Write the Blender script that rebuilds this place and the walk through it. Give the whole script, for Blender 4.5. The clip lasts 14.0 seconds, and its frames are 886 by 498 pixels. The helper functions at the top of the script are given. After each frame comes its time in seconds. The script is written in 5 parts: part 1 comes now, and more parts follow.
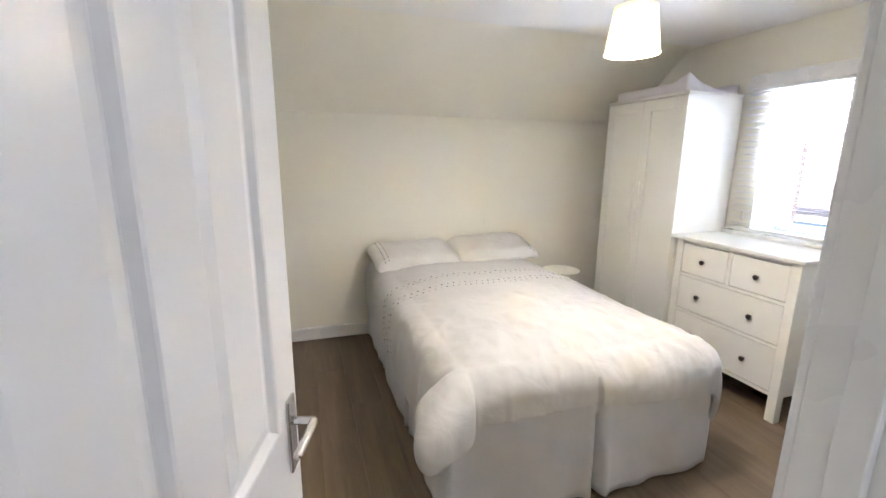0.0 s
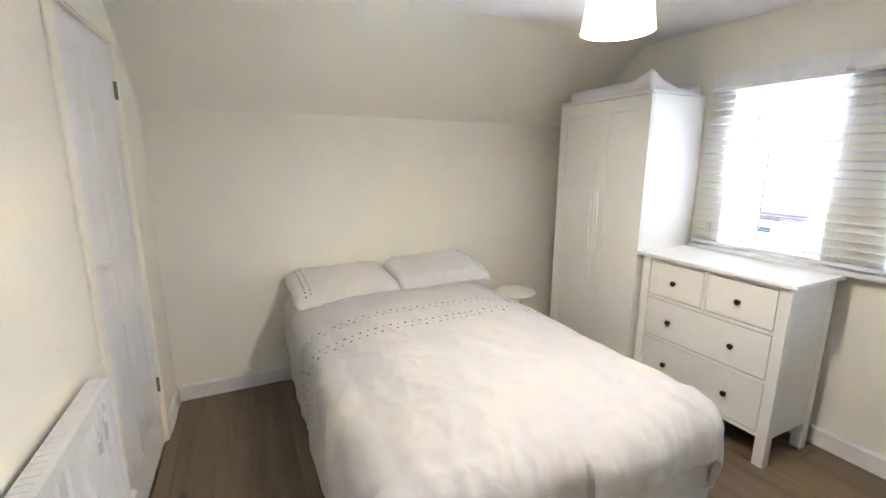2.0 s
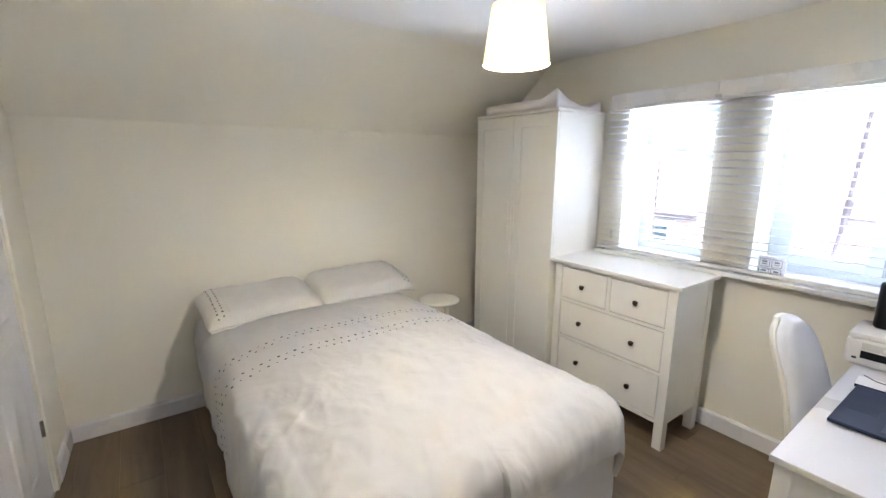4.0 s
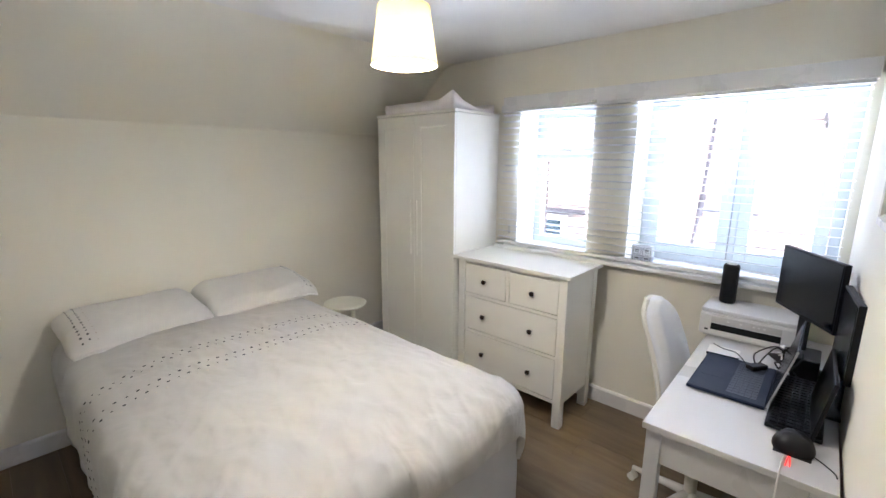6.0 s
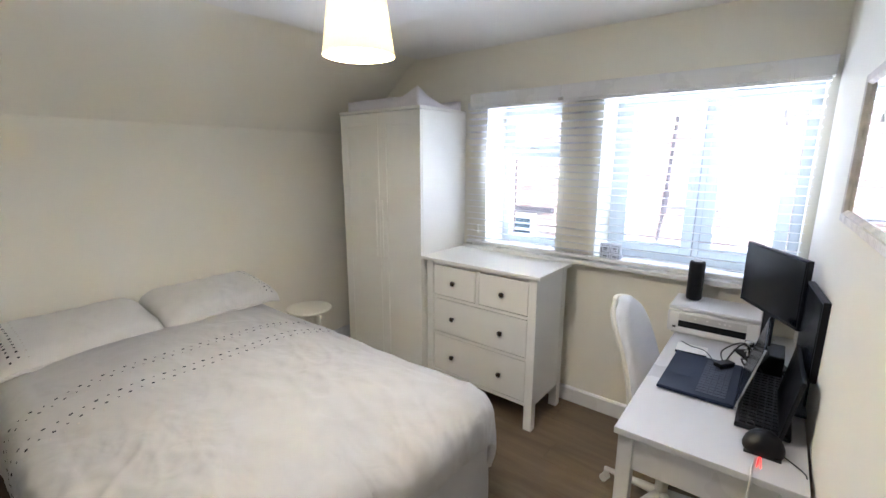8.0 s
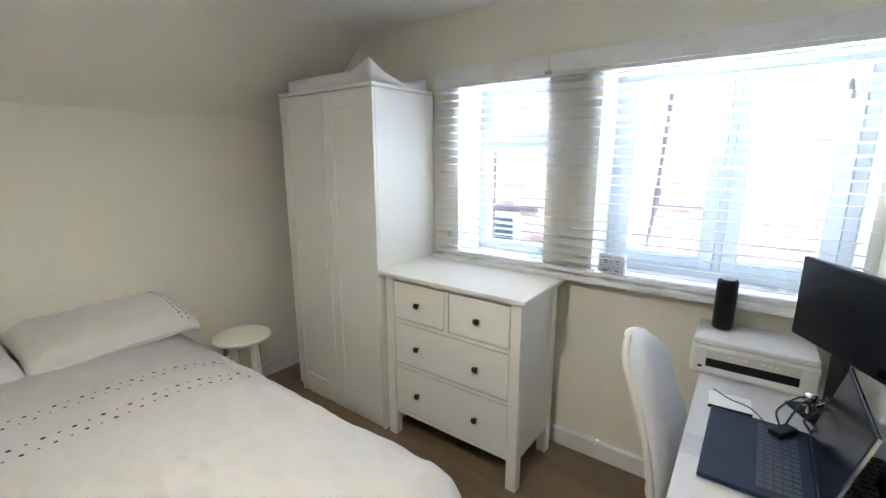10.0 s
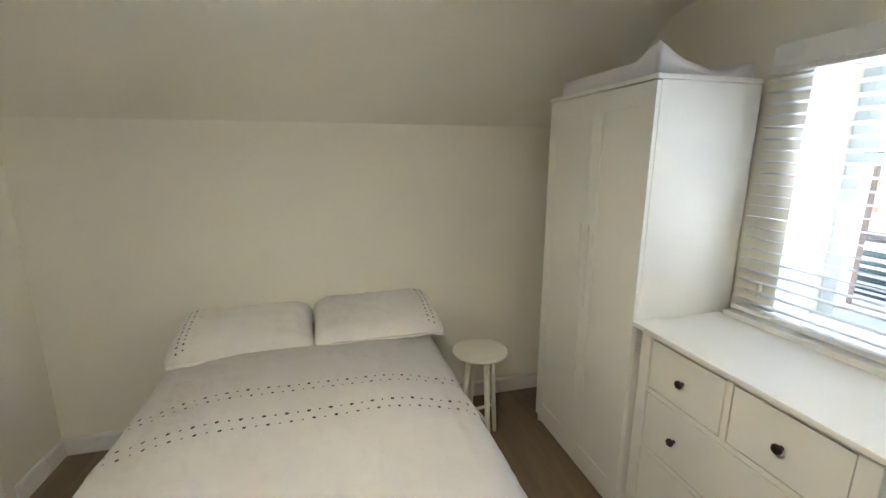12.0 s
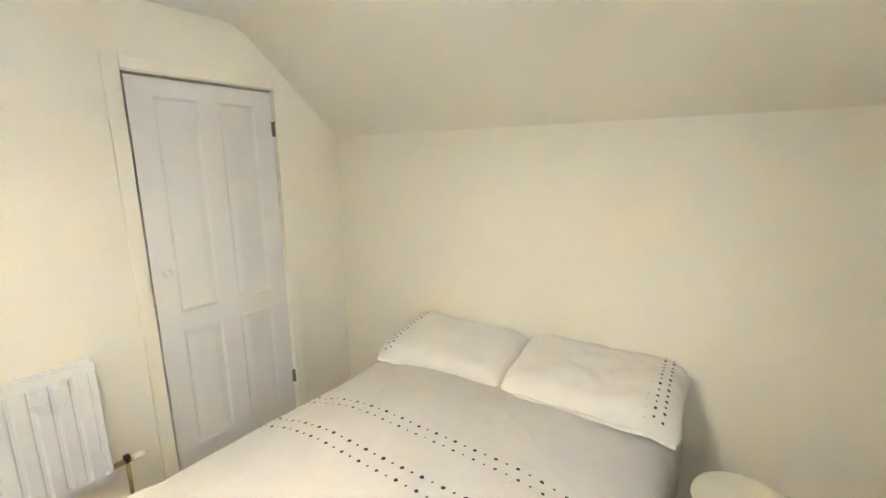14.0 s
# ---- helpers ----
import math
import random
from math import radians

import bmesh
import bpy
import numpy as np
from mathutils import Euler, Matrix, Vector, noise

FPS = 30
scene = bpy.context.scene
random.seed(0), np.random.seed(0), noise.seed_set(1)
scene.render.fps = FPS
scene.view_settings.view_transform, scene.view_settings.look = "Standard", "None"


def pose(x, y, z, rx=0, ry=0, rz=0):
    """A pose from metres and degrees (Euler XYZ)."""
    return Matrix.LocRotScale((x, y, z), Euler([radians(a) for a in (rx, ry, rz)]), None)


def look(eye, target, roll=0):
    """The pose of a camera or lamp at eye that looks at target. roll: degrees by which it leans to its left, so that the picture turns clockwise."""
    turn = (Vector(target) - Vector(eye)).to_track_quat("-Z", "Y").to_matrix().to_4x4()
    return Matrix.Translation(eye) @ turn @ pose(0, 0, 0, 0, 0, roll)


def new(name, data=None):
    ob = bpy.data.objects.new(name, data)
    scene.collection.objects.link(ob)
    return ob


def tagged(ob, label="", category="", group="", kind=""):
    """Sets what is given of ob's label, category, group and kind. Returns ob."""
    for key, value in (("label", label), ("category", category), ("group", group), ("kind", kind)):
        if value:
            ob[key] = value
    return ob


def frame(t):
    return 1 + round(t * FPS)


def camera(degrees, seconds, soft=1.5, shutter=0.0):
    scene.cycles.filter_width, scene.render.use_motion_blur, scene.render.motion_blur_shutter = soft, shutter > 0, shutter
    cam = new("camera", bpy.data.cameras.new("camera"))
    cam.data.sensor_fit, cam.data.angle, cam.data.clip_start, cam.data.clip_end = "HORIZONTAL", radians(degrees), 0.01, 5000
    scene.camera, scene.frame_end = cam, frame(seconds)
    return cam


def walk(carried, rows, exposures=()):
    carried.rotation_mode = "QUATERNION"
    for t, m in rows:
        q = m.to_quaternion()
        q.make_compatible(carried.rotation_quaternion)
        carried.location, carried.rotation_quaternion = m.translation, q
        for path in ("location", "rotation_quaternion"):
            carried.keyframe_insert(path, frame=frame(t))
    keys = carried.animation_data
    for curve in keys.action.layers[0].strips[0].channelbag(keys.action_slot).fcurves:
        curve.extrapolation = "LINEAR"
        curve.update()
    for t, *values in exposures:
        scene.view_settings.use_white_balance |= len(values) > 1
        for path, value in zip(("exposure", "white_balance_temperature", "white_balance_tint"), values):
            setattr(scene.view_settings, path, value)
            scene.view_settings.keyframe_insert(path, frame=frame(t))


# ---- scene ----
cam = camera(91.9, 14.0)
PATH = [
    (0, (1.104, 1.57, 1.476), (1.716, 3.426, 1.053), 0.5),
    (0.5, (1.166, 1.726, 1.457), (1.931, 3.525, 1.037), 0.3),
    (1, (1.211, 1.86, 1.459), (2.042, 3.632, 1.048), 0.2),
    (1.5, (1.274, 1.973, 1.474), (2.115, 3.739, 1.059), 0.2),
    (2, (1.325, 2.063, 1.509), (2.181, 3.824, 1.1), 0.2),
    (4.5, (1.369, 2.022, 1.587), (2.586, 3.557, 1.183), 0.3),
    (5, (1.379, 2.016, 1.59), (2.667, 3.492, 1.186), 0.3),
    (5.5, (1.391, 2.01, 1.588), (2.75, 3.421, 1.184), 0.3),
    (6, (1.404, 2.008, 1.588), (2.848, 3.33, 1.181), 0.3),
    (6.5, (1.42, 2.003, 1.588), (2.9, 3.286, 1.184), 0.2),
    (7, (1.432, 2.006, 1.591), (2.93, 3.267, 1.182), 0.1),
    (7.5, (1.448, 2.018, 1.588), (2.963, 3.258, 1.18), 0.2),
    (8, (1.486, 2.04, 1.584), (3.014, 3.263, 1.173), 0.1),
    (10.5, (2.137, 2.35, 1.546), (3.712, 3.51, 1.125), -0.1),
    (11, (2.255, 2.391, 1.572), (3.551, 3.855, 1.151), -0.3),
    (11.5, (2.298, 2.414, 1.605), (3.208, 4.144, 1.183), 0.1),
    (12, (2.377, 2.486, 1.62), (2.879, 4.374, 1.19), 0.1),
    (12.5, (2.576, 2.611, 1.582), (2.637, 4.572, 1.193), -0.3),
    (13, (2.711, 2.787, 1.626), (2.422, 4.72, 1.203), -0.4),
    (13.5, (2.881, 2.923, 1.636), (2.132, 4.732, 1.228), -0.6),
    (14, (3.025, 3.081, 1.628), (1.918, 4.699, 1.23), -0.5),
]
EXPOSURES = [(0.0, 3.4, 5550, 20), (2.0, 3.3, 5550, 20), (5.0, 3.0, 5500, 19), (8.0, 2.77, 5450, 19), (10.5, 2.62, 5450, 14), (11.5, 2.47, 5650, 13), (12.5, 2.85, 6050, 11), (13.0, 3.1, 6150, 12), (13.5, 3.38, 6150, 14), (14.0, 3.52, 6050, 14)]
walk(cam, [(t, look(eye, target, roll)) for t, eye, target, roll in PATH], EXPOSURES)

# ---- world, sun, large lights ----
world = bpy.data.worlds.new("world")
scene.world = world
world.use_nodes = True
wn = world.node_tree
sky = wn.nodes.new("ShaderNodeTexSky")
sky.sky_type, sky.sun_disc = "NISHITA", False
sky.sun_elevation, sky.sun_rotation = radians(38), radians(250)
wn.nodes["Background"].inputs[1].default_value = 0.05
wn.links.new(sky.outputs[0], wn.nodes["Background"].inputs[0])
sun = new("sun", bpy.data.lights.new("sun", "SUN"))
sun.data.energy, sun.data.angle, sun.data.color = 1.15, radians(0.6), (1.0, 0.95, 0.88)
sun.matrix_world = look((-4, -1, 9), (8.5, 3.0, 0.5))


def area(name, eye, target, w, h, energy, colour):
    ob = new(name, bpy.data.lights.new(name, "AREA"))
    ob.data.shape, ob.data.size, ob.data.size_y, ob.data.energy, ob.data.color = "RECTANGLE", w, h, energy, colour
    ob.matrix_world = look(eye, target)
    return ob


# area lamps added outside, standing in for sky light and yard bounce
area("sky_fill_window", (6.6, 2.9, 4.6), (4.2, 2.9, 1.4), 4.0, 1.8, 55, (0.74, 0.88, 1.0))
area("yard_bounce_fill", (7.9, 2.9, -1.3), (4.2, 2.9, 1.5), 4.0, 1.6, 240, (0.90, 0.95, 1.0))
# overhead fill added in the unseen landing to brighten the room door
area("landing_fill", (1.6, 0.7, 2.28), (1.6, 0.7, 0), 0.35, 0.35, 0.9, (0.92, 0.95, 1.0))
bulb = new("pendant_bulb", bpy.data.lights.new("pendant_bulb", "POINT"))
bulb.data.energy, bulb.data.color, bulb.data.shadow_soft_size = 6.8, (1.0, 0.88, 0.69), 0.05
bulb.location = (2.36, 3.048, 1.985)


# ---- materials ----
def node(nt, kind, **values):
    n = nt.nodes.new(kind)
    for k, v in values.items():
        n.inputs[k].default_value = v
    return n


def ramp(nt, fac, stops):
    r = nt.nodes.new("ShaderNodeValToRGB")
    while len(r.color_ramp.elements) < len(stops):
        r.color_ramp.elements.new(0.5)
    for e, (p, c) in zip(r.color_ramp.elements, stops):
        e.position, e.color = p, (*c, 1)
    nt.links.new(fac, r.inputs[0])
    return r.outputs[0]


def material(name, colour, rough=0.5, metal=0.0, vary=0.04, scale=3.0, grain=120.0, bump=0.02, stretch=(1, 1, 1), sheen=0.0, coat=0.0, rvary=0.08, spec=0.5):
    """A painted, woven or moulded surface: its colour wanders a little at a large scale, with a fine relief."""
    m = bpy.data.materials.new(name)
    m.use_nodes = True
    nt = m.node_tree
    b = nt.nodes["Principled BSDF"]
    co = nt.nodes.new("ShaderNodeTexCoord").outputs["Object"]
    mp = node(nt, "ShaderNodeMapping", Scale=stretch)
    nt.links.new(co, mp.inputs[0])
    big = node(nt, "ShaderNodeTexNoise", Scale=scale, Detail=4.0)
    fine = node(nt, "ShaderNodeTexNoise", Scale=grain, Detail=3.0)
    for n in (big, fine):
        nt.links.new(mp.outputs[0], n.inputs["Vector"])
    lo = tuple(c * (1 - vary) for c in colour)
    hi = tuple(min(1, c * (1 + vary)) for c in colour)
    nt.links.new(ramp(nt, big.outputs[0], [(0.3, lo), (0.7, hi)]), b.inputs["Base Color"])
    rr = nt.nodes.new("ShaderNodeMapRange")
    rr.inputs[3].default_value, rr.inputs[4].default_value = max(0.02, rough - rvary), min(1, rough + rvary)
    nt.links.new(big.outputs[0], rr.inputs[0])
    nt.links.new(rr.outputs[0], b.inputs["Roughness"])
    b.inputs["Metallic"].default_value = metal
    b.inputs["Sheen Weight"].default_value = sheen
    b.inputs["Coat Weight"].default_value = coat
    b.inputs["Specular IOR Level"].default_value = spec
    if bump:
        bp = node(nt, "ShaderNodeBump", Strength=min(1, bump * 10), Distance=0.002)
        nt.links.new(fine.outputs[0], bp.inputs["Height"])
        nt.links.new(bp.outputs[0], b.inputs["Normal"])
    return m


M_WALL = material("wall_paint", (0.895, 0.86, 0.735), 0.75, vary=0.015, scale=1.3, grain=260, bump=0.03)
M_CEIL = material("ceiling_paint", (0.88, 0.86, 0.80), 0.85, vary=0.015, scale=1.1, grain=220, bump=0.03)
M_TRIM = material("white_gloss_paint", (0.82, 0.81, 0.78), 0.28, vary=0.02, scale=4, grain=90, bump=0.015)
M_DOOR = material("door_paint", (0.80, 0.79, 0.77), 0.3, vary=0.02, scale=3, grain=70, bump=0.02, stretch=(1, 1, 0.15))
M_FURN = material("white_furniture_lacquer", (0.85, 0.835, 0.76), 0.35, vary=0.015, scale=3, grain=150, bump=0.008)
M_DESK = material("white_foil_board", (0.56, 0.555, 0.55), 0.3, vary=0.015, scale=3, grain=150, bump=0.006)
# white plastic, its colour greyed and blued to stand in for cool daylight
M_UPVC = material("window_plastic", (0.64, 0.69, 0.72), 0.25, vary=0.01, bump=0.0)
M_KNOB = material("dark_bronze", (0.05, 0.035, 0.025), 0.35, metal=0.8, vary=0.2, scale=40)
M_CHROME = material("brushed_nickel", (0.62, 0.61, 0.59), 0.22, metal=1.0, vary=0.05, scale=30, bump=0.01)
M_HINGE = material("aged_steel", (0.22, 0.19, 0.15), 0.4, metal=0.9, vary=0.2, scale=60)
M_RAD = material("radiator_enamel", (0.80, 0.80, 0.79), 0.3, vary=0.015, bump=0.004)
M_BLACK = material("black_plastic", (0.006, 0.006, 0.007), 0.42, vary=0.2, scale=20, grain=500, bump=0.01, spec=0.28)
M_SCREEN = material("dark_screen", (0.004, 0.006, 0.012), 0.22, vary=0.1, bump=0.0, coat=0.0, rvary=0.02, spec=0.4)
M_LAPTOP = material("dark_blue_laptop_shell", (0.007, 0.014, 0.036), 0.5, metal=0.0, vary=0.08, scale=12, grain=700, bump=0.004, spec=0.3)
M_KEY = material("laptop_keys", (0.05, 0.06, 0.085), 0.5, vary=0.1, bump=0.0, spec=0.3)
M_PRINTER = material("printer_plastic", (0.78, 0.77, 0.74), 0.4, vary=0.015, grain=400, bump=0.006)
M_PRINTER_GREY = material("printer_panel", (0.62, 0.61, 0.58), 0.35, vary=0.03, bump=0.0)
M_PAPER = material("white_paper", (0.82, 0.81, 0.77), 0.9, vary=0.03, scale=20, bump=0.0)
M_CHAIR = material("pale_chair_cover", (0.74, 0.75, 0.77), 0.75, vary=0.04, scale=8, grain=600, bump=0.06, sheen=0.2)
M_CHAIR_SHELL = material("cream_chair_shell", (0.74, 0.72, 0.64), 0.4, vary=0.02, bump=0.004)
M_STOOL = material("cream_stool_paint", (0.78, 0.75, 0.62), 0.4, vary=0.03, scale=9, bump=0.01)
M_MAT = material("pale_changing_mat", (0.80, 0.77, 0.76), 0.45, vary=0.02, scale=9, bump=0.01)
M_FRAME = material("champagne_frame", (0.55, 0.50, 0.41), 0.45, metal=0.25, vary=0.2, scale=25, grain=90, bump=0.05)
M_FOIL = material("silver_frame_lip", (0.72, 0.70, 0.66), 0.35, metal=0.4, vary=0.15, scale=30, grain=120, bump=0.04)
M_DOT_DARK = material("black_embroidery", (0.03, 0.03, 0.04), 0.8, vary=0.2, scale=50, grain=900, bump=0.05)
M_DOT_GREY = material("grey_embroidery", (0.30, 0.29, 0.30), 0.8, vary=0.2, scale=50, grain=900, bump=0.05)
M_DOT_PALE = material("beige_embroidery", (0.60, 0.55, 0.48), 0.8, vary=0.1, scale=50, grain=900, bump=0.05)
M_CABLE = material("black_cable", (0.02, 0.02, 0.02), 0.5, vary=0.1, bump=0.0)
M_WCABLE = material("white_cable", (0.72, 0.70, 0.66), 0.5, vary=0.03, bump=0.0)
M_BRASS = material("valve_brass", (0.42, 0.33, 0.16), 0.4, metal=0.8, vary=0.2, scale=50)


def cloth(name, colour, rough=0.9, wrinkle=0.35, weave=900):
    m = bpy.data.materials.new(name)
    m.use_nodes = True
    nt = m.node_tree
    b = nt.nodes["Principled BSDF"]
    co = nt.nodes.new("ShaderNodeTexCoord").outputs["Object"]
    fold = node(nt, "ShaderNodeTexNoise", Scale=6.0, Detail=3.0, Roughness=0.45, Distortion=0.5)
    crease = node(nt, "ShaderNodeTexNoise", Scale=5.5, Detail=3.0, Distortion=1.1)
    crease.noise_type = "RIDGED_MULTIFRACTAL"
    fine = node(nt, "ShaderNodeTexNoise", Scale=float(weave), Detail=2.0)
    for n in (fold, crease, fine):
        nt.links.new(co, n.inputs["Vector"])
    lo, hi = tuple(c * 0.965 for c in colour), tuple(min(1, c * 1.02) for c in colour)
    nt.links.new(ramp(nt, fold.outputs[0], [(0.3, lo), (0.7, hi)]), b.inputs["Base Color"])
    b.inputs["Roughness"].default_value = rough
    b.inputs["Sheen Weight"].default_value = 0.15
    b1 = node(nt, "ShaderNodeBump", Strength=wrinkle, Distance=0.02)
    nt.links.new(fold.outputs[0], b1.inputs["Height"])
    b2 = node(nt, "ShaderNodeBump", Strength=wrinkle * 0.7, Distance=0.010)
    nt.links.new(crease.outputs[0], b2.inputs["Height"])
    b3 = node(nt, "ShaderNodeBump", Strength=0.12, Distance=0.0006)
    nt.links.new(fine.outputs[0], b3.inputs["Height"])
    nt.links.new(b1.outputs[0], b2.inputs["Normal"])
    nt.links.new(b2.outputs[0], b3.inputs["Normal"])
    nt.links.new(b3.outputs[0], b.inputs["Normal"])
    return m


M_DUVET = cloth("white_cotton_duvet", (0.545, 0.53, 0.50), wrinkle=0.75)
M_PILLOW = cloth("white_pillowcase", (0.74, 0.72, 0.67), wrinkle=0.8)
M_SKIRT = cloth("white_bed_skirt", (0.58, 0.575, 0.57), wrinkle=0.25)


def oak():
    m = bpy.data.materials.new("grey_brown_oak_boards")
    m.use_nodes = True
    nt = m.node_tree
    b = nt.nodes["Principled BSDF"]
    co = nt.nodes.new("ShaderNodeTexCoord").outputs["Object"]
    rnd = nt.nodes.new("ShaderNodeObjectInfo").outputs["Random"]
    off = nt.nodes.new("ShaderNodeVectorMath")
    off.operation = "ADD"
    sc = nt.nodes.new("ShaderNodeMath")
    sc.operation = "MULTIPLY"
    sc.inputs[1].default_value = 37.0
    nt.links.new(rnd, sc.inputs[0])
    nt.links.new(co, off.inputs[0])
    nt.links.new(sc.outputs[0], off.inputs[1])
    mp = node(nt, "ShaderNodeMapping", Scale=(9, 0.9, 9))
    nt.links.new(off.outputs[0], mp.inputs[0])
    wide = node(nt, "ShaderNodeTexNoise", Scale=1.6, Detail=5.0, Distortion=0.6)
    grain = node(nt, "ShaderNodeTexNoise", Scale=9.0, Detail=6.0, Roughness=0.65)
    nt.links.new(mp.outputs[0], wide.inputs["Vector"])
    nt.links.new(mp.outputs[0], grain.inputs["Vector"])
    knot = node(nt, "ShaderNodeTexVoronoi", Scale=2.2, Randomness=1.0)
    kmp = node(nt, "ShaderNodeMapping", Scale=(1.6, 0.8, 1))
    nt.links.new(off.outputs[0], kmp.inputs[0])
    nt.links.new(kmp.outputs[0], knot.inputs["Vector"])
    c1 = ramp(nt, wide.outputs[0], [(0.25, (0.125, 0.088, 0.050)), (0.55, (0.175, 0.126, 0.073)), (0.8, (0.215, 0.160, 0.098))])
    c2 = ramp(nt, grain.outputs[0], [(0.35, (0.86, 0.85, 0.84)), (0.6, (1, 1, 1))])
    mix = nt.nodes.new("ShaderNodeMix")
    mix.data_type, mix.blend_type = "RGBA", "MULTIPLY"
    mix.inputs[0].default_value = 0.8
    nt.links.new(c1, mix.inputs[6])
    nt.links.new(c2, mix.inputs[7])
    k = ramp(nt, knot.outputs["Distance"], [(0.02, (0.3, 0.25, 0.2)), (0.09, (1, 1, 1))])
    mix2 = nt.nodes.new("ShaderNodeMix")
    mix2.data_type, mix2.blend_type = "RGBA", "MULTIPLY"
    mix2.inputs[0].default_value = 0.75
    nt.links.new(mix.outputs[2], mix2.inputs[6])
    nt.links.new(k, mix2.inputs[7])
    hv = nt.nodes.new("ShaderNodeHueSaturation")
    mr = nt.nodes.new("ShaderNodeMapRange")
    mr.inputs[3].default_value, mr.inputs[4].default_value = 0.90, 1.10
    nt.links.new(rnd, mr.inputs[0])
    nt.links.new(mr.outputs[0], hv.inputs["Value"])
    nt.links.new(mix2.outputs[2], hv.inputs["Color"])
    nt.links.new(hv.outputs[0], b.inputs["Base Color"])
    r = nt.nodes.new("ShaderNodeMapRange")
    r.inputs[3].default_value, r.inputs[4].default_value = 0.42, 0.6
    nt.links.new(grain.outputs[0], r.inputs[0])
    nt.links.new(r.outputs[0], b.inputs["Roughness"])
    bp = node(nt, "ShaderNodeBump", Strength=0.25, Distance=0.001)
    nt.links.new(grain.outputs[0], bp.inputs["Height"])
    nt.links.new(bp.outputs[0], b.inputs["Normal"])
    return m


M_OAK = oak()


def glass(name, rough=0.0):
    m = bpy.data.materials.new(name)
    m.use_nodes = True
    b = m.node_tree.nodes["Principled BSDF"]
    b.inputs["Base Color"].default_value = (0.97, 0.99, 0.99, 1)
    b.inputs["Transmission Weight"].default_value, b.inputs["Roughness"].default_value, b.inputs["IOR"].default_value = 1.0, rough, 1.45
    return m


M_GLASS = glass("window_glass")
M_MIRROR = material("mirror_silver", (0.9, 0.9, 0.9), 0.02, metal=1.0, vary=0.0, bump=0.0, rvary=0.0)


def sheer(name, colour, through_it):
    """Thin stuff that lets part of the light through."""
    m = bpy.data.materials.new(name)
    m.use_nodes = True
    nt = m.node_tree
    nt.nodes.remove(nt.nodes["Principled BSDF"])
    d = node(nt, "ShaderNodeBsdfDiffuse", Color=(*colour, 1))
    tr = node(nt, "ShaderNodeBsdfTranslucent", Color=(*colour, 1))
    mx = node(nt, "ShaderNodeMixShader", Fac=through_it)
    n = node(nt, "ShaderNodeTexNoise", Scale=300.0)
    bp = node(nt, "ShaderNodeBump", Strength=0.1, Distance=0.0005)
    nt.links.new(n.outputs[0], bp.inputs["Height"])
    nt.links.new(bp.outputs[0], d.inputs["Normal"])
    nt.links.new(d.outputs[0], mx.inputs[1])
    nt.links.new(tr.outputs[0], mx.inputs[2])
    nt.links.new(mx.outputs[0], nt.nodes["Material Output"].inputs[0])
    return m


M_SHADE = sheer("cream_lampshade_fabric", (0.85, 0.72, 0.33), 0.035)
M_SLAT = sheer("white_blind_slat", (0.87, 0.87, 0.88), 0.42)


def glowing(name, colour, strength):
    m = bpy.data.materials.new(name)
    m.use_nodes = True
    b = m.node_tree.nodes["Principled BSDF"]
    b.inputs["Base Color"].default_value = (*colour, 1)
    b.inputs["Emission Color"].default_value, b.inputs["Emission Strength"].default_value = (*colour, 1), strength
    return m


M_BULB = glowing("lit_bulb", (1.0, 0.85, 0.6), 6.0)
M_RED = glowing("red_led_streaks", (1.0, 0.02, 0.01), 0.35)


def brick_mat():
    m = material("pink_brown_brick", (0.40, 0.25, 0.18), 0.9, vary=0.15, scale=6, grain=60, bump=0.08)
    nt = m.node_tree
    b = nt.nodes["Principled BSDF"]
    isl = nt.nodes.new("ShaderNodeNewGeometry").outputs["Random Per Island"]
    c = ramp(nt, isl, [(0.0, (0.35, 0.25, 0.20)), (0.5, (0.46, 0.34, 0.27)), (1.0, (0.54, 0.44, 0.36))])
    nt.links.new(c, b.inputs["Base Color"])
    return m


M_BRICK = brick_mat()
M_MORTAR = material("pale_mortar", (0.45, 0.42, 0.38), 0.95, vary=0.1, scale=8, grain=80, bump=0.08)
# kept dark so the unseen outer face bounces little light
M_OUTER = material("dark_outer_skin", (0.14, 0.09, 0.065), 0.9, vary=0.2, scale=9, grain=50, bump=0.08)
M_PIPE = material("dark_cast_pipe", (0.10, 0.09, 0.09), 0.5, vary=0.2, scale=10)
M_GROUND = material("grey_paving", (0.36, 0.35, 0.34), 0.9, vary=0.15, scale=1.5, grain=30, bump=0.1)
M_DARKGLASS = material("far_dark_window", (0.05, 0.08, 0.09), 0.08, vary=0.2, bump=0.0)


# ---- builders ----
def box(bm, x0, y0, z0, x1, y1, z1, bevel=0.0):
    vs = [bm.verts.new((x, y, z)) for z in (z0, z1) for x, y in ((x0, y0), (x1, y0), (x1, y1), (x0, y1))]
    fs = [bm.faces.new([vs[i] for i in q]) for q in ((3, 2, 1, 0), (4, 5, 6, 7), (0, 1, 5, 4), (1, 2, 6, 5), (2, 3, 7, 6), (3, 0, 4, 7))]
    if bevel:
        es = list({e for f in fs for e in f.edges})
        bmesh.ops.bevel(bm, geom=es, offset=bevel, segments=2, affect="EDGES", profile=0.5)
    return bm


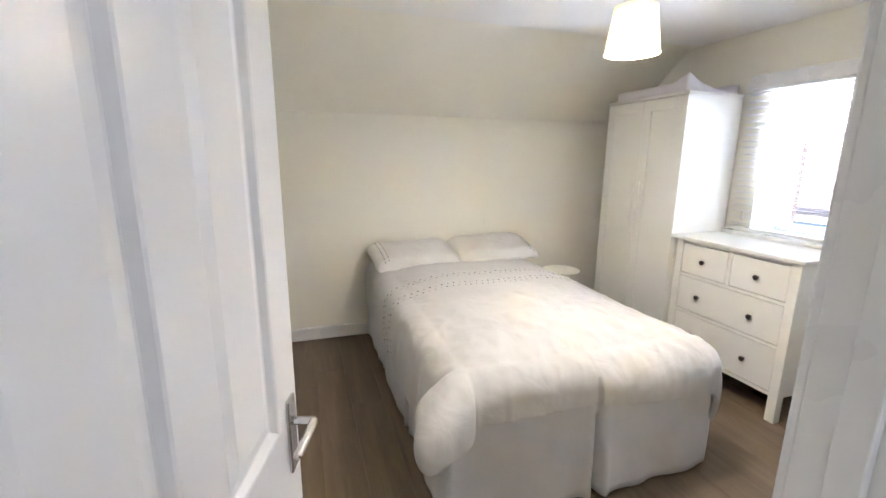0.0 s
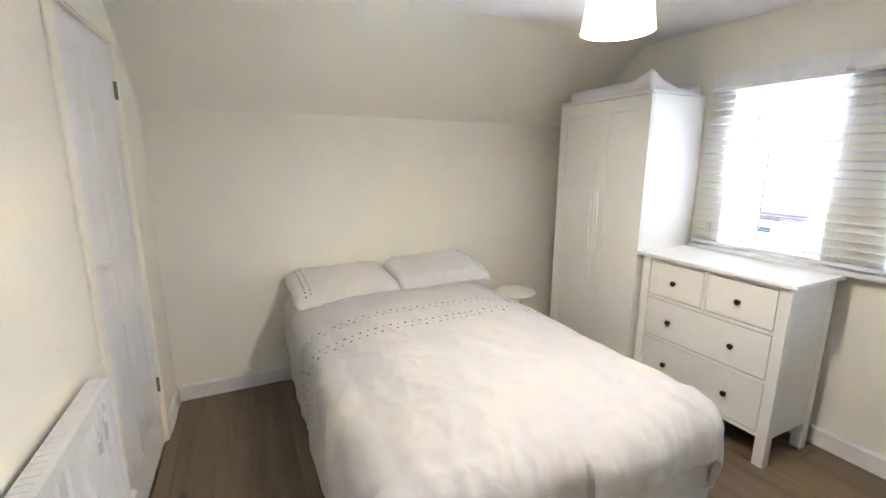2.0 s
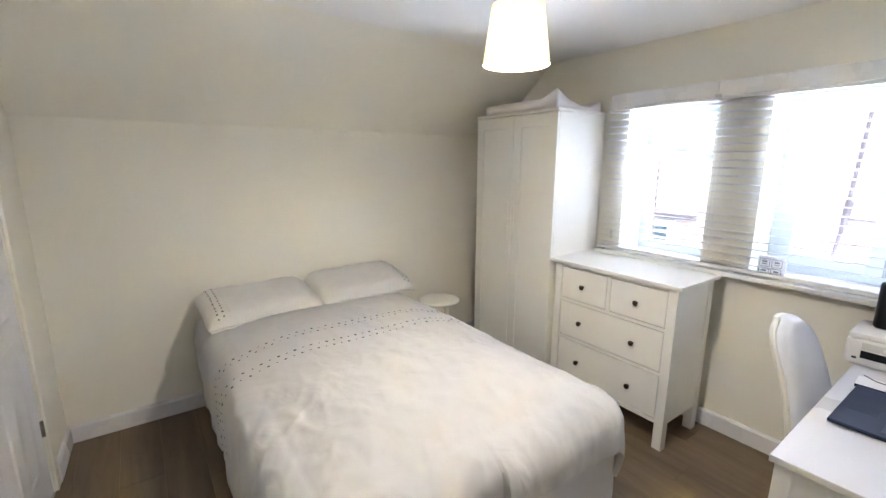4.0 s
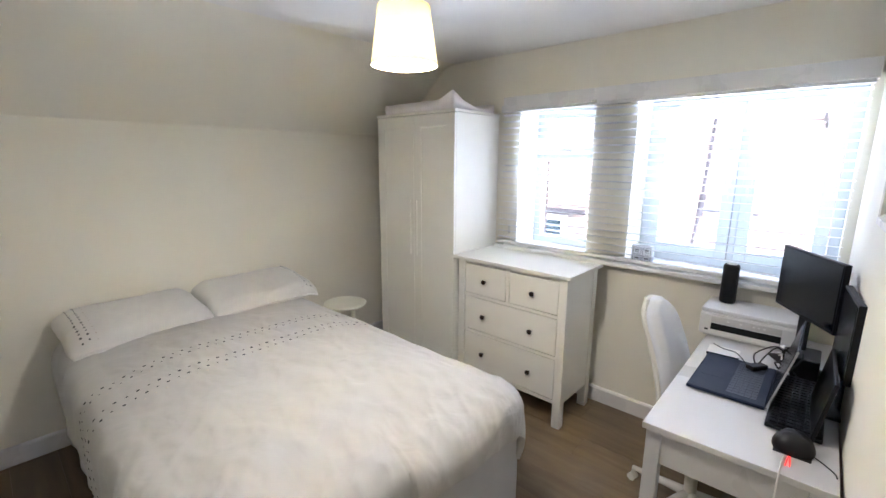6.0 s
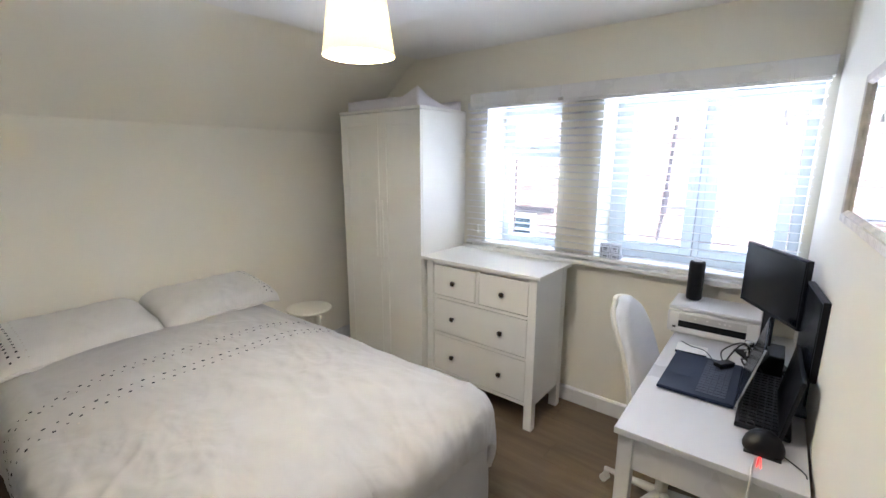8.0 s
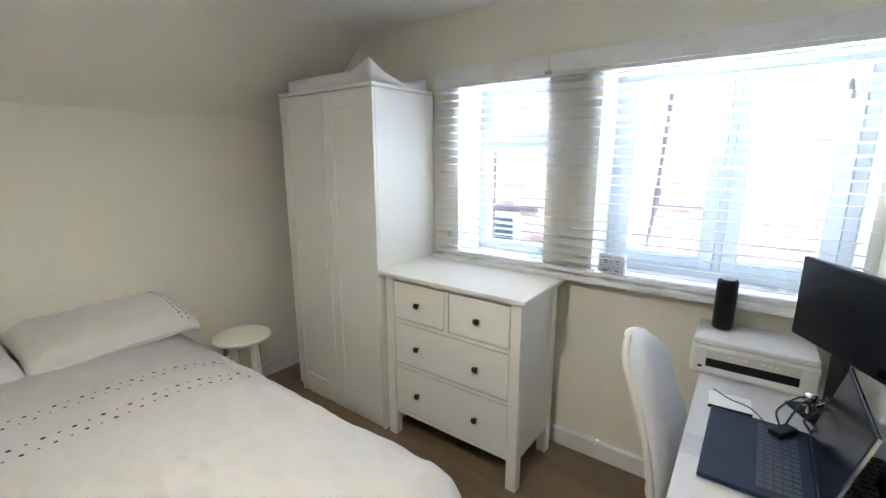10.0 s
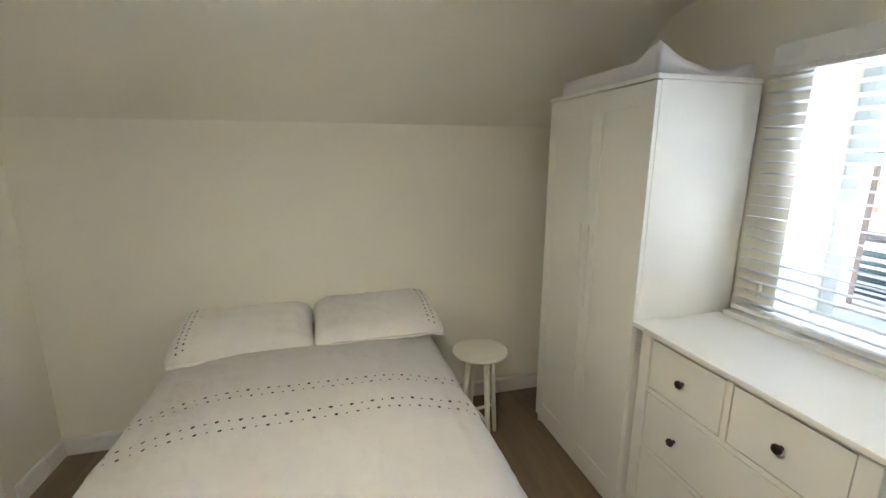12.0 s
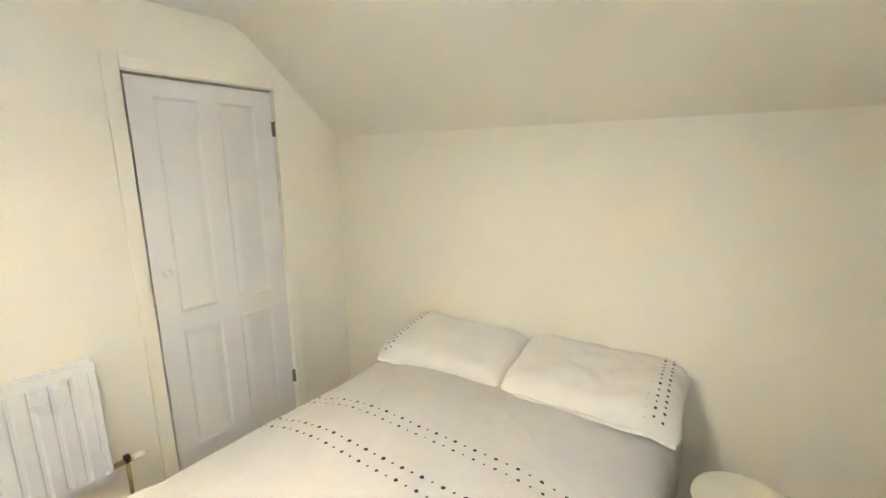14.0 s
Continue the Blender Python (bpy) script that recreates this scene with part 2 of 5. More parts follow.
def tube(bm, pts, r, n=10, cap=True):
    """A round bar through the points; r may be one radius or a list."""
    pts = [Vector(p) for p in pts]
    rs = r if isinstance(r, (list, tuple)) else [r] * len(pts)
    rings, side = [], None
    for i, p in enumerate(pts):
        d = (pts[min(i + 1, len(pts) - 1)] - pts[max(i - 1, 0)]).normalized()
        if side is None:
            side = d.orthogonal().normalized()
        side = (side - d * side.dot(d)).normalized()
        up = d.cross(side)
        rings.append([bm.verts.new(p + (side * math.cos(2 * math.pi * k / n) + up * math.sin(2 * math.pi * k / n)) * rs[i]) for k in range(n)])
    for a, b in zip(rings, rings[1:]):
        for k in range(n):
            bm.faces.new((a[k], a[(k + 1) % n], b[(k + 1) % n], b[k]))
    if cap:
        bm.faces.new(rings[0][::-1])
        bm.faces.new(rings[-1])
    return bm


def lathe(bm, prof, cx=0, cy=0, n=32, close=True):
    """Turn a profile of (radius, height) about the upright axis."""
    rings = [[bm.verts.new((cx + r * math.cos(2 * math.pi * k / n), cy + r * math.sin(2 * math.pi * k / n), z)) for k in range(n)] for r, z in prof]
    for a, b in zip(rings, rings[1:]):
        for k in range(n):
            bm.faces.new((a[k], a[(k + 1) % n], b[(k + 1) % n], b[k]))
    if close:
        bm.faces.new(rings[0][::-1])
        bm.faces.new(rings[-1])
    return bm


def smooth_path(pts, steps=6):
    """A rounder line through the points."""
    pts = [Vector(p) for p in pts]
    out = []
    for i in range(len(pts) - 1):
        p0, p1, p2, p3 = pts[max(i - 1, 0)], pts[i], pts[i + 1], pts[min(i + 2, len(pts) - 1)]
        for k in range(steps):
            t = k / steps
            out.append(0.5 * (2 * p1 + (p2 - p0) * t + (2 * p0 - 5 * p1 + 4 * p2 - p3) * t * t + (3 * p1 - p0 - 3 * p2 + p3) * t ** 3))
    return out + [pts[-1]]


def part(name, bm, mat, parent=None, label="", kind="", smooth=False):
    me = bpy.data.meshes.new(name)
    bmesh.ops.recalc_face_normals(bm, faces=bm.faces)
    bm.to_mesh(me)
    bm.free()
    me.materials.append(mat)
    if smooth:
        for p in me.polygons:
            p.use_smooth = True
    ob = new(name, me)
    ob.parent = parent
    return tagged(ob, label=label, kind=kind)


def thing(name, place, label, category, group="", turn=0.0):
    ob = new(name)
    ob.matrix_world = pose(*place, 0, 0, turn)
    return tagged(ob, label, category, group)


def setting(name, bm, mat, label="", category="", smooth=False):
    return tagged(part(name, bm, mat, smooth=smooth), label, category, kind="structure")


def grid_wall(bm, axis, lo, hi, us, vs, solid):
    """Boxes between plane lo and hi over the grid us x vs (upright), where solid(u, v) holds at the cell's middle."""
    for u0, u1 in zip(us, us[1:]):
        for v0, v1 in zip(vs, vs[1:]):
            if solid((u0 + u1) / 2, (v0 + v1) / 2):
                if axis == "x":
                    box(bm, lo, u0, v0, hi, u1, v1)
                else:
                    box(bm, u0, lo, v0, u1, hi, v1)
    bmesh.ops.remove_doubles(bm, verts=bm.verts, dist=1e-5)
    faces = {}
    for f in bm.faces:
        faces.setdefault(tuple(round(c, 4) for c in f.calc_center_median()), []).append(f)
    bmesh.ops.delete(bm, geom=[f for fs in faces.values() if len(fs) > 1 for f in fs], context="FACES_ONLY")
    return bm


# ---- the room's shell ----
XL, XR, YH, ZC = 0.88, 4.06, 5.02, 2.31      # closet wall, window wall, headboard wall, ceiling
KINK, YC = 1.79, 4.415                        # where the slope starts, and where it meets the ceiling
SILL, HEAD = 0.985, 1.95
SKEW = 2.2                                     # the desk wall runs a little out of square


def wall_y(x):
    return 1.83 + (x - 1.52) * math.tan(radians(SKEW))


FRAME_X = 4.30
WEST = pose(XL, 4.58, 0, 0, 0, -1.7) @ pose(-XL, -4.58, 0)   # the cupboard wall leans away from square too
bm = bmesh.new()
W1, W2 = (3.175, 3.71), (1.965, 2.92)
grid_wall(bm, "x", XR, 4.40, (0.9, W2[0], W2[1], W1[0], W1[1], 5.3), (-0.2, SILL - 0.025, HEAD, 2.6),
          lambda u, v: not (SILL - 0.03 < v < HEAD and (W1[0] < u < W1[1] or W2[0] < u < W2[1])))
setting("wall_east", bm, M_WALL, "cream painted wall with two deep window openings", "wall")
# unseen outer skin, added to cut light bounced onto the house opposite
bm = bmesh.new()
grid_wall(bm, "x", 4.403, 4.50, (-0.3, W2[0], W2[1], W1[0], W1[1], 6.2), (-2.7, SILL - 0.025, HEAD, 3.0),
          lambda u, v: not (SILL - 0.03 < v < HEAD and (W1[0] < u < W1[1] or W2[0] < u < W2[1])))
setting("wall_east_outer", bm, M_OUTER, "unseen dark brown skin outside the window wall, added to cut bounce", "wall")
bm = bmesh.new()
box(bm, XL - 0.2, YH, -0.2, XR, YH + 0.2, 2.6)
setting("wall_north", bm, M_WALL, "cream painted headboard wall under a sloping ceiling", "wall")
bm = bmesh.new()
CD = (3.885, 4.58, 2.015)
grid_wall(bm, "x", XL - 0.16, XL, (1.75, CD[0], CD[1], YH + 0.05), (-0.2, 0.0, CD[2], 2.6),
          lambda u, v: not (CD[0] < u < CD[1] and 0 < v < CD[2]))
# unseen box behind the cupboard door, added to block sky at its gaps
box(bm, XL - 0.60, 3.5, -0.1, XL - 0.56, 5.0, 2.45)
box(bm, XL - 0.56, 3.5, -0.1, XL - 0.16, 3.54, 2.45)
box(bm, XL - 0.56, 4.96, -0.1, XL - 0.16, 5.0, 2.45)
box(bm, XL - 0.56, 3.54, 2.41, XL - 0.16, 4.96, 2.45)
box(bm, XL - 0.56, 3.54, -0.1, XL - 0.16, 4.96, -0.02)
setting("wall_west", bm, M_WALL, "cream painted wall with a cupboard door", "wall").matrix_world = WEST
# desk wall with the doorway, in its own skewed frame
wall_s = new("wall_south", bpy.data.meshes.new("wall_south"))
bm = bmesh.new()
DW = (0.83, 1.61)
grid_wall(bm, "y", -0.12, 0.0, (-0.80, DW[0] - 1.52, DW[1] - 1.52, 2.62), (-0.2, 0.0, 2.03, 2.6),
          lambda u, v: not (DW[0] - 1.52 < u < DW[1] - 1.52 and 0 < v < 2.03))
bmesh.ops.recalc_face_normals(bm, faces=bm.faces)
bm.to_mesh(wall_s.data)
bm.free()
wall_s.data.materials.append(M_WALL)
wall_s.matrix_world = pose(1.52, 1.83, 0, 0, 0, SKEW)
tagged(wall_s, "cream painted wall beside the desk with the doorway", "wall", kind="structure")

bm = bmesh.new()
box(bm, 0.2, 0.0, ZC, 4.4, YC - 0.09, 2.42)
setting("ceiling", bm, M_CEIL, "flat white painted ceiling", "ceiling")
bm = bmesh.new()
slope = Vector((YH - YC, KINK - ZC)).normalized()
BEND = 0.09
prof = []
for k in range(25):
    f = k / 24
    a, b, c = Vector((YC - BEND, ZC - 0.0005)), Vector((YC, ZC)), Vector((YC, ZC)) + slope * BEND
    prof.append(tuple(a.lerp(b, f).lerp(b.lerp(c, f), f)))
prof += [(YH, KINK), (YH + 0.1, KINK), (YH + 0.1, 2.42), (YC - BEND, 2.42)]
rings = [[bm.verts.new((x, y, z)) for y, z in prof] for x in (XL - 0.1, XR + 0.1)]
bm.faces.new(rings[0])
bm.faces.new(rings[1][::-1])
for k in range(len(prof)):
    m = (k + 1) % len(prof)
    bm.faces.new((rings[0][k], rings[0][m], rings[1][m], rings[1][k]))
setting("ceiling_slope", bm, M_WALL, "sloping painted ceiling over the bed's head", "ceiling")

# landing behind the camera: assumed walls, out of view, round the added fill
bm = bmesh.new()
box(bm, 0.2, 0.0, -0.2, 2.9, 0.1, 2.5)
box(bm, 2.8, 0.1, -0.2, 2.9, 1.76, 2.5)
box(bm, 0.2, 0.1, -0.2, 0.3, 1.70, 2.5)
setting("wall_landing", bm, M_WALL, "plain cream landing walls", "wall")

# skirting boards
bm = bmesh.new()
SK, SKT = 0.102, 0.018


def skirt_run(bm, p, q, inward):
    d = Vector((q[0] - p[0], q[1] - p[1], 0))
    n = Vector(inward)
    prof = ((0, 0), (SKT, 0), (SKT, SK - 0.012), (SKT - 0.008, SK), (0, SK))
    a = [bm.verts.new(Vector((p[0], p[1], z)) + n * o) for o, z in prof]
    b = [bm.verts.new(Vector((q[0], q[1], z)) + n * o) for o, z in prof]
    bm.faces.new(a)
    bm.faces.new(b[::-1])
    for k in range(5):
        bm.faces.new((a[k], a[(k + 1) % 5], b[(k + 1) % 5], b[k]))


skirt_run(bm, (XL, YH), (XR, YH), (0, -1, 0))
skirt_run(bm, (XR, YH - SKT), (XR, wall_y(XR)), (-1, 0, 0))
skirt_run(bm, (1.67, wall_y(1.67)), (XR - SKT, wall_y(XR - SKT)), (0, 1, 0))
setting("baseboard", bm, M_TRIM, "white glossy skirting board round the room", "skirting board")

bm = bmesh.new()
skirt_run(bm, (XL, 4.65), (XL, YH - SKT), (1, 0, 0))
skirt_run(bm, (XL, 1.95), (XL, 3.82), (1, 0, 0))
setting("baseboard_west", bm, M_TRIM, "white glossy skirting board either side of the cupboard", "skirting board").matrix_world = WEST

# closet door with its architrave
bm = bmesh.new()
for y0, y1, z0, z1 in ((CD[0] - 0.065, CD[0] - 0.003, 0, CD[2] + 0.06), (CD[1] + 0.003, CD[1] + 0.065, 0, CD[2] + 0.06), (CD[0] - 0.003, CD[1] + 0.003, CD[2] + 0.004, CD[2] + 0.06)):
    box(bm, XL, y0, z0, XL + 0.014, y1, z1, 0.004)
setting("door_frame_cupboard", bm, M_WALL, "cream painted architrave round the cupboard door", "door frame").matrix_world = WEST


def panel_door(bm, w, h, t, rows, stile=0.1, mid=0.1, deep=1.0):
    """A framed door leaf in x (width), y (thickness, 0 to t) and z, with two columns of moulded panels on both faces."""
    xs = (0, stile, w / 2 - mid / 2, w / 2 + mid / 2, w - stile, w)
    zs = [0]
    for a, b in rows:
        zs += [a, b]
    zs.append(h)
    open_ = set()
    for j in range(1, len(zs) - 1, 2):
        open_ |= {(1, j), (3, j)}
    for i in range(5):
        for j in range(len(zs) - 1):
            if (i, j) not in open_:
                box(bm, xs[i], 0, zs[j], xs[i + 1], t, zs[j + 1])
    bmesh.ops.remove_doubles(bm, verts=bm.verts, dist=1e-5)
    faces = {}
    for f in bm.faces:
        faces.setdefault(tuple(round(c, 4) for c in f.calc_center_median()), []).append(f)
    bmesh.ops.delete(bm, geom=[f for fs in faces.values() if len(fs) > 1 for f in fs], context="FACES_ONLY")
    for i, j in open_:
        x0, x1, z0, z1 = xs[i], xs[i + 1], zs[j], zs[j + 1]
        for side in (0, 1):
            s = (lambda d: d * deep) if side == 0 else (lambda d: t - d * deep)
            rings = []
            for inset, depth in ((0, 0), (0.005, 0.001), (0.014, 0.006), (0.018, 0.0065), (0.050, 0.003)):
                rings.append([bm.verts.new((x, s(depth), z)) for x, z in ((x0 + inset, z0 + inset), (x1 - inset, z0 + inset), (x1 - inset, z1 - inset), (x0 + inset, z1 - inset))])
            for a, b in zip(rings, rings[1:]):
                for k in range(4):
                    bm.faces.new((a[k], a[(k + 1) % 4], b[(k + 1) % 4], b[k]))
            bm.faces.new(rings[-1])
    return bm


door_2 = tagged(new("door_2"), "closed white four-panel cupboard door with a round knob", "door", kind="structure")
door_2.matrix_world = WEST @ pose(XL - 0.006, CD[0] + 0.011, 0.012, 0, 0, 90)
bm = bmesh.new()
panel_door(bm, 0.679, 1.990, 0.036, ((0.19, 0.82), (0.905, 1.915)), 0.098, 0.09)
part("leaf", bm, M_DOOR, door_2)
bm = bmesh.new()
lathe(bm, [(0.0001, 0.048), (0.012, 0.047), (0.017, 0.038), (0.018, 0.030), (0.010, 0.018), (0.008, 0.008), (0.014, 0.002), (0.014, 0.0)][::-1], n=20)
bmesh.ops.transform(bm, matrix=pose(0.055, 0, 1.12, 90, 0, 0), verts=bm.verts)
part("knob", bm, M_TRIM, door_2, "round white knob on a short stem", smooth=True)
for z in (0.33, 1.80):
    bm = bmesh.new()
    tube(bm, [(0.684, -0.006, z - 0.04), (0.684, -0.006, z + 0.04)], 0.006, 8)
    box(bm, 0.670, -0.002, z - 0.038, 0.684, 0.001, z + 0.038)
    part("hinge", bm, M_HINGE, door_2, "dark steel butt hinge")

# the room door, standing open
door_1 = tagged(new("door_1"), "white four-panel room door standing open into the room", "door", kind="structure")
DOOR_TURN = 74.4
door_1.matrix_world = pose(0.86, 1.765, 0.01, 0, 0, DOOR_TURN)
bm = bmesh.new()
panel_door(bm, 0.762, 1.985, 0.038, ((0.20, 0.76), (0.92, 1.87)), 0.112, 0.108, 2.2)
part("leaf", bm, M_DOOR, door_1)
for side in (-1, 1):
    y = 0 if side < 0 else 0.038
    bm = bmesh.new()
    box(bm, 0.690, min(y, y + side * 0.008), 0.795, 0.732, max(y, y + side * 0.008), 0.965, 0.003)
    part("handle_plate", bm, M_CHROME, door_1, "brushed metal lock plate")
    bm = bmesh.new()
    tube(bm, smooth_path([(0.711, y + side * 0.006, 0.91), (0.711, y + side * 0.045, 0.91), (0.701, y + side * 0.052, 0.91), (0.646, y + side * 0.05, 0.908), (0.606, y + side * 0.046, 0.902)], 5), 0.009, 10)
    part("handle_lever", bm, M_CHROME, door_1, "brushed metal lever handle", smooth=True)
bm = bmesh.new()
box(bm, 0.761, 0.008, 0.84, 0.7635, 0.030, 0.98)
part("latch_plate", bm, M_CHROME, door_1, "narrow metal latch plate")
# lining of the doorway
dl = new("door_frame_room", bpy.data.meshes.new("door_frame_room"))
bm = bmesh.new()
DL, DRR = DW[0] - 1.52, DW[1] - 1.52
for x0, x1 in ((DL - 0.001, DL + 0.018), (DRR - 0.018, DRR + 0.001)):
    box(bm, x0, -0.13, 0, x1, 0.006, 2.03, 0.002)
box(bm, DL + 0.018, -0.13, 2.01, DRR - 0.018, 0.006, 2.031, 0.002)
for x0, x1 in ((DL - 0.05, DL + 0.012), (DRR - 0.012, DRR + 0.055)):
    box(bm, x0, 0.006, 0, x1, 0.020, 2.08, 0.004)
box(bm, DL + 0.012, 0.006, 2.025, DRR - 0.012, 0.020, 2.08, 0.004)
box(bm, DRR - 0.030, -0.06, 0, DRR - 0.018, -0.03, 2.01, 0.002)
bmesh.ops.recalc_face_normals(bm, faces=bm.faces)
bm.to_mesh(dl.data)
bm.free()
dl.data.materials.append(M_TRIM)
dl.matrix_world = pose(1.52, 1.83, 0, 0, 0, SKEW)
tagged(dl, "white painted door lining and architrave", "door frame", kind="structure")

# ---- windows ----
bm = bmesh.new()
box(bm, 3.968, 1.935, SILL - 0.025, XR, 3.845, SILL, 0.004)
for w in (W1, W2):
    box(bm, XR, w[0], SILL - 0.025, FRAME_X + 0.01, w[1], SILL - 0.001)
setting("window_sill", bm, M_TRIM, "long white window sill over both windows", "window sill")


def ring_frame(bm, y0, y1, z0, z1, wd, x0, x1, bevel=0.003):
    box(bm, x0, y0, z0, x1, y0 + wd, z1, bevel)
    box(bm, x0, y1 - wd, z0, x1, y1, z1, bevel)
    box(bm, x0, y0 + wd, z0, x1, y1 - wd, z0 + wd, bevel)
    box(bm, x0, y0 + wd, z1 - wd, x1, y1 - wd, z1, bevel)


def pane(parent, y0, y1, z0, z1, x):
    bm = bmesh.new()
    box(bm, x, y0, z0, x + 0.005, y1, z1)
    p = part("pane", bm, M_GLASS, parent)
    p.visible_shadow = False
    return p


win = tagged(new("window_1"), "white plastic window with a small top vent over a fixed pane", "window", kind="structure")
bm = bmesh.new()
F0, F1 = FRAME_X, FRAME_X + 0.07
ring_frame(bm, W1[0], W1[1], SILL - 0.001, HEAD, 0.055, F0, F1)
box(bm, F0, W1[0] + 0.055, 1.585, F1, W1[1] - 0.055, 1.63, 0.003)
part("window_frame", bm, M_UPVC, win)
bm = bmesh.new()
ring_frame(bm, W1[0] + 0.058, W1[1] - 0.058, 1.633, HEAD - 0.058, 0.045, F0 - 0.018, F0 + 0.04)
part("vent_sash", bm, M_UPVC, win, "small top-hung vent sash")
pane(win, W1[0] + 0.10, W1[1] - 0.10, 1.675, HEAD - 0.10, F0 + 0.02)
pane(win, W1[0] + 0.055, W1[1] - 0.055, SILL + 0.054, 1.586, F0 + 0.035)
bm = bmesh.new()
box(bm, F0 - 0.034, 3.43, 1.645, F0 - 0.018, 3.50, 1.662, 0.003)
part("vent_handle", bm, M_CHROME, win, "small vent catch")

win = tagged(new("window_2"), "white plastic window with two tall opening casements", "window", kind="structure")
bm = bmesh.new()
ring_frame(bm, W2[0], W2[1], SILL - 0.001, HEAD, 0.045, F0, F1)
box(bm, F0, 2.405, SILL + 0.044, F1, 2.435, HEAD - 0.045, 0.003)
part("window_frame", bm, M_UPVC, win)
for y0, y1 in ((W2[0] + 0.048, 2.402), (2.438, W2[1] - 0.048)):
    bm = bmesh.new()
    ring_frame(bm, y0, y1, SILL + 0.048, HEAD - 0.048, 0.058, F0 - 0.018, F0 + 0.04)
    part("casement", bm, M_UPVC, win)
    pane(win, y0 + 0.055, y1 - 0.055, SILL + 0.10, HEAD - 0.10, F0 + 0.02)
for y, s in ((2.372, 1), (2.468, -1)):
    bm = bmesh.new()
    box(bm, F0 - 0.028, y - 0.012, 1.42, F0 - 0.018, y + 0.012, 1.50, 0.003)
    tube(bm, [(F0 - 0.028, y, 1.45), (F0 - 0.05, y, 1.45), (F0 - 0.052, y + s * 0.004, 1.38)], 0.007, 8)
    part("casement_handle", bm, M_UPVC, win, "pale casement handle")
for y in (2.17, 2.68):
    bm = bmesh.new()
    box(bm, F0 - 0.012, y - 0.14, HEAD - 0.030, F0, y + 0.14, HEAD - 0.014, 0.003)
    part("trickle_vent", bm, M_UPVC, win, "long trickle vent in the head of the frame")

# the blind
blind = thing("venetian_blind", (4.022, 2.88, HEAD), "lowered white venetian blind with open slats, over both windows", "window blind")
B0, B1 = 1.955, 3.835
bm = bmesh.new()
box(bm, -0.020, B0 - 2.88, 1.914 - HEAD, 0.026, B1 - 2.88, 1.96 - HEAD, 0.003)
part("headrail", bm, M_TRIM, blind)
slat_mesh = None
N_SLAT = 21
for i in range(N_SLAT):
    z = 1.893 - i * (1.893 - 1.035) / (N_SLAT - 1)
    if slat_mesh is None:
        bm = bmesh.new()
        prev = None
        for k in range(7):
            u = -0.024 + 0.048 * k / 6
            h = 0.0022 * (1 - (u / 0.024) ** 2)
            cur = [bm.verts.new((u, y - 2.88, h + dz)) for y in (B0 + 0.004, B1 - 0.004) for dz in (0, 0.0022)]
            if prev:
                bm.faces.new((prev[0], cur[0], cur[2], prev[2]))
                bm.faces.new((prev[1], prev[3], cur[3], cur[1]))
                bm.faces.new((prev[0], prev[1], cur[1], cur[0]))
                bm.faces.new((prev[2], cur[2], cur[3], prev[3]))
            else:
                bm.faces.new((cur[0], cur[1], cur[3], cur[2]))
            prev = cur
        bm.faces.new((prev[0], prev[2], prev[3], prev[1]))
        s = part("slat", bm, M_SLAT, blind)
        slat_mesh = s.data
    else:
        s = new("slat", slat_mesh)
        s.parent = blind
    s.location = (0, 0, z - HEAD)
    s.rotation_euler = (random.uniform(-0.0006, 0.0006), radians(7 + random.uniform(-1.5, 1.5)), 0)
bm = bmesh.new()
box(bm, -0.025, B0 - 2.88, 0.992 - HEAD, 0.025, B1 - 2.88, 1.012 - HEAD, 0.004)
part("bottom_rail", bm, M_TRIM, blind)
for y in (2.10, 2.62, 3.13, 3.66):
    for x in (-0.026, 0.026):
        bm = bmesh.new()
        tube(bm, [(x, y - 2.88, 1.95 - HEAD), (x, y - 2.88, 1.0 - HEAD)], 0.0008, 5)
        part("ladder_cord", bm, M_WCABLE, blind)
for y, z1, s in ((2.085, 1.77, 0.0), (2.10, 1.80, 0.006)):
    bm = bmesh.new()
    tube(bm, smooth_path([(-0.034, y - 2.88, 1.95 - HEAD), (-0.038 - s, y - 2.885, 1.88 - HEAD), (-0.036, y - 2.88 - s, z1 - HEAD)], 5), 0.0011, 6)
    part("pull_cord", bm, M_WCABLE, blind)
    bm = bmesh.new()
    lathe(bm, [(0.003, z1 - HEAD), (0.007, z1 - 0.02 - HEAD), (0.007, z1 - 0.035 - HEAD), (0.004, z1 - 0.038 - HEAD)], -0.036, y - 2.88 - s, 10)
    part("cord_acorn", bm, M_TRIM, blind)
pel = thing("blind_pelmet", (4.0, 2.88, 1.93), "white pelmet board over the blind", "pelmet")
for y0, y1 in ((1.945, 3.157), (3.160, 3.808)):
    bm = bmesh.new()
    box(bm, -0.012, y0 - 2.88, 0.0, 0.0, y1 - 2.88, 0.082, 0.003)
    part("board", bm, M_TRIM, pel)
for y in (0.914, -0.933):
    bm = bmesh.new()
    box(bm, 0.0, y, 0.0, 0.06, y + 0.012, 0.08, 0.001)
    part("return", bm, M_TRIM, pel)
bm = bmesh.new()
box(bm, -0.018, 0.262, -0.004, -0.0, 0.294, 0.012, 0.002)
part("joining_clip", bm, M_CHROME, pel)
cl = thing("cord_cleat", (4.055, 3.765, 1.09), "small cream cord cleat screwed to the wall", "cord cleat")
bm = bmesh.new()
box(bm, -0.02, -0.006, -0.03, 0.0, 0.006, 0.03, 0.003)
part("cleat", bm, M_CHAIR_SHELL, cl)

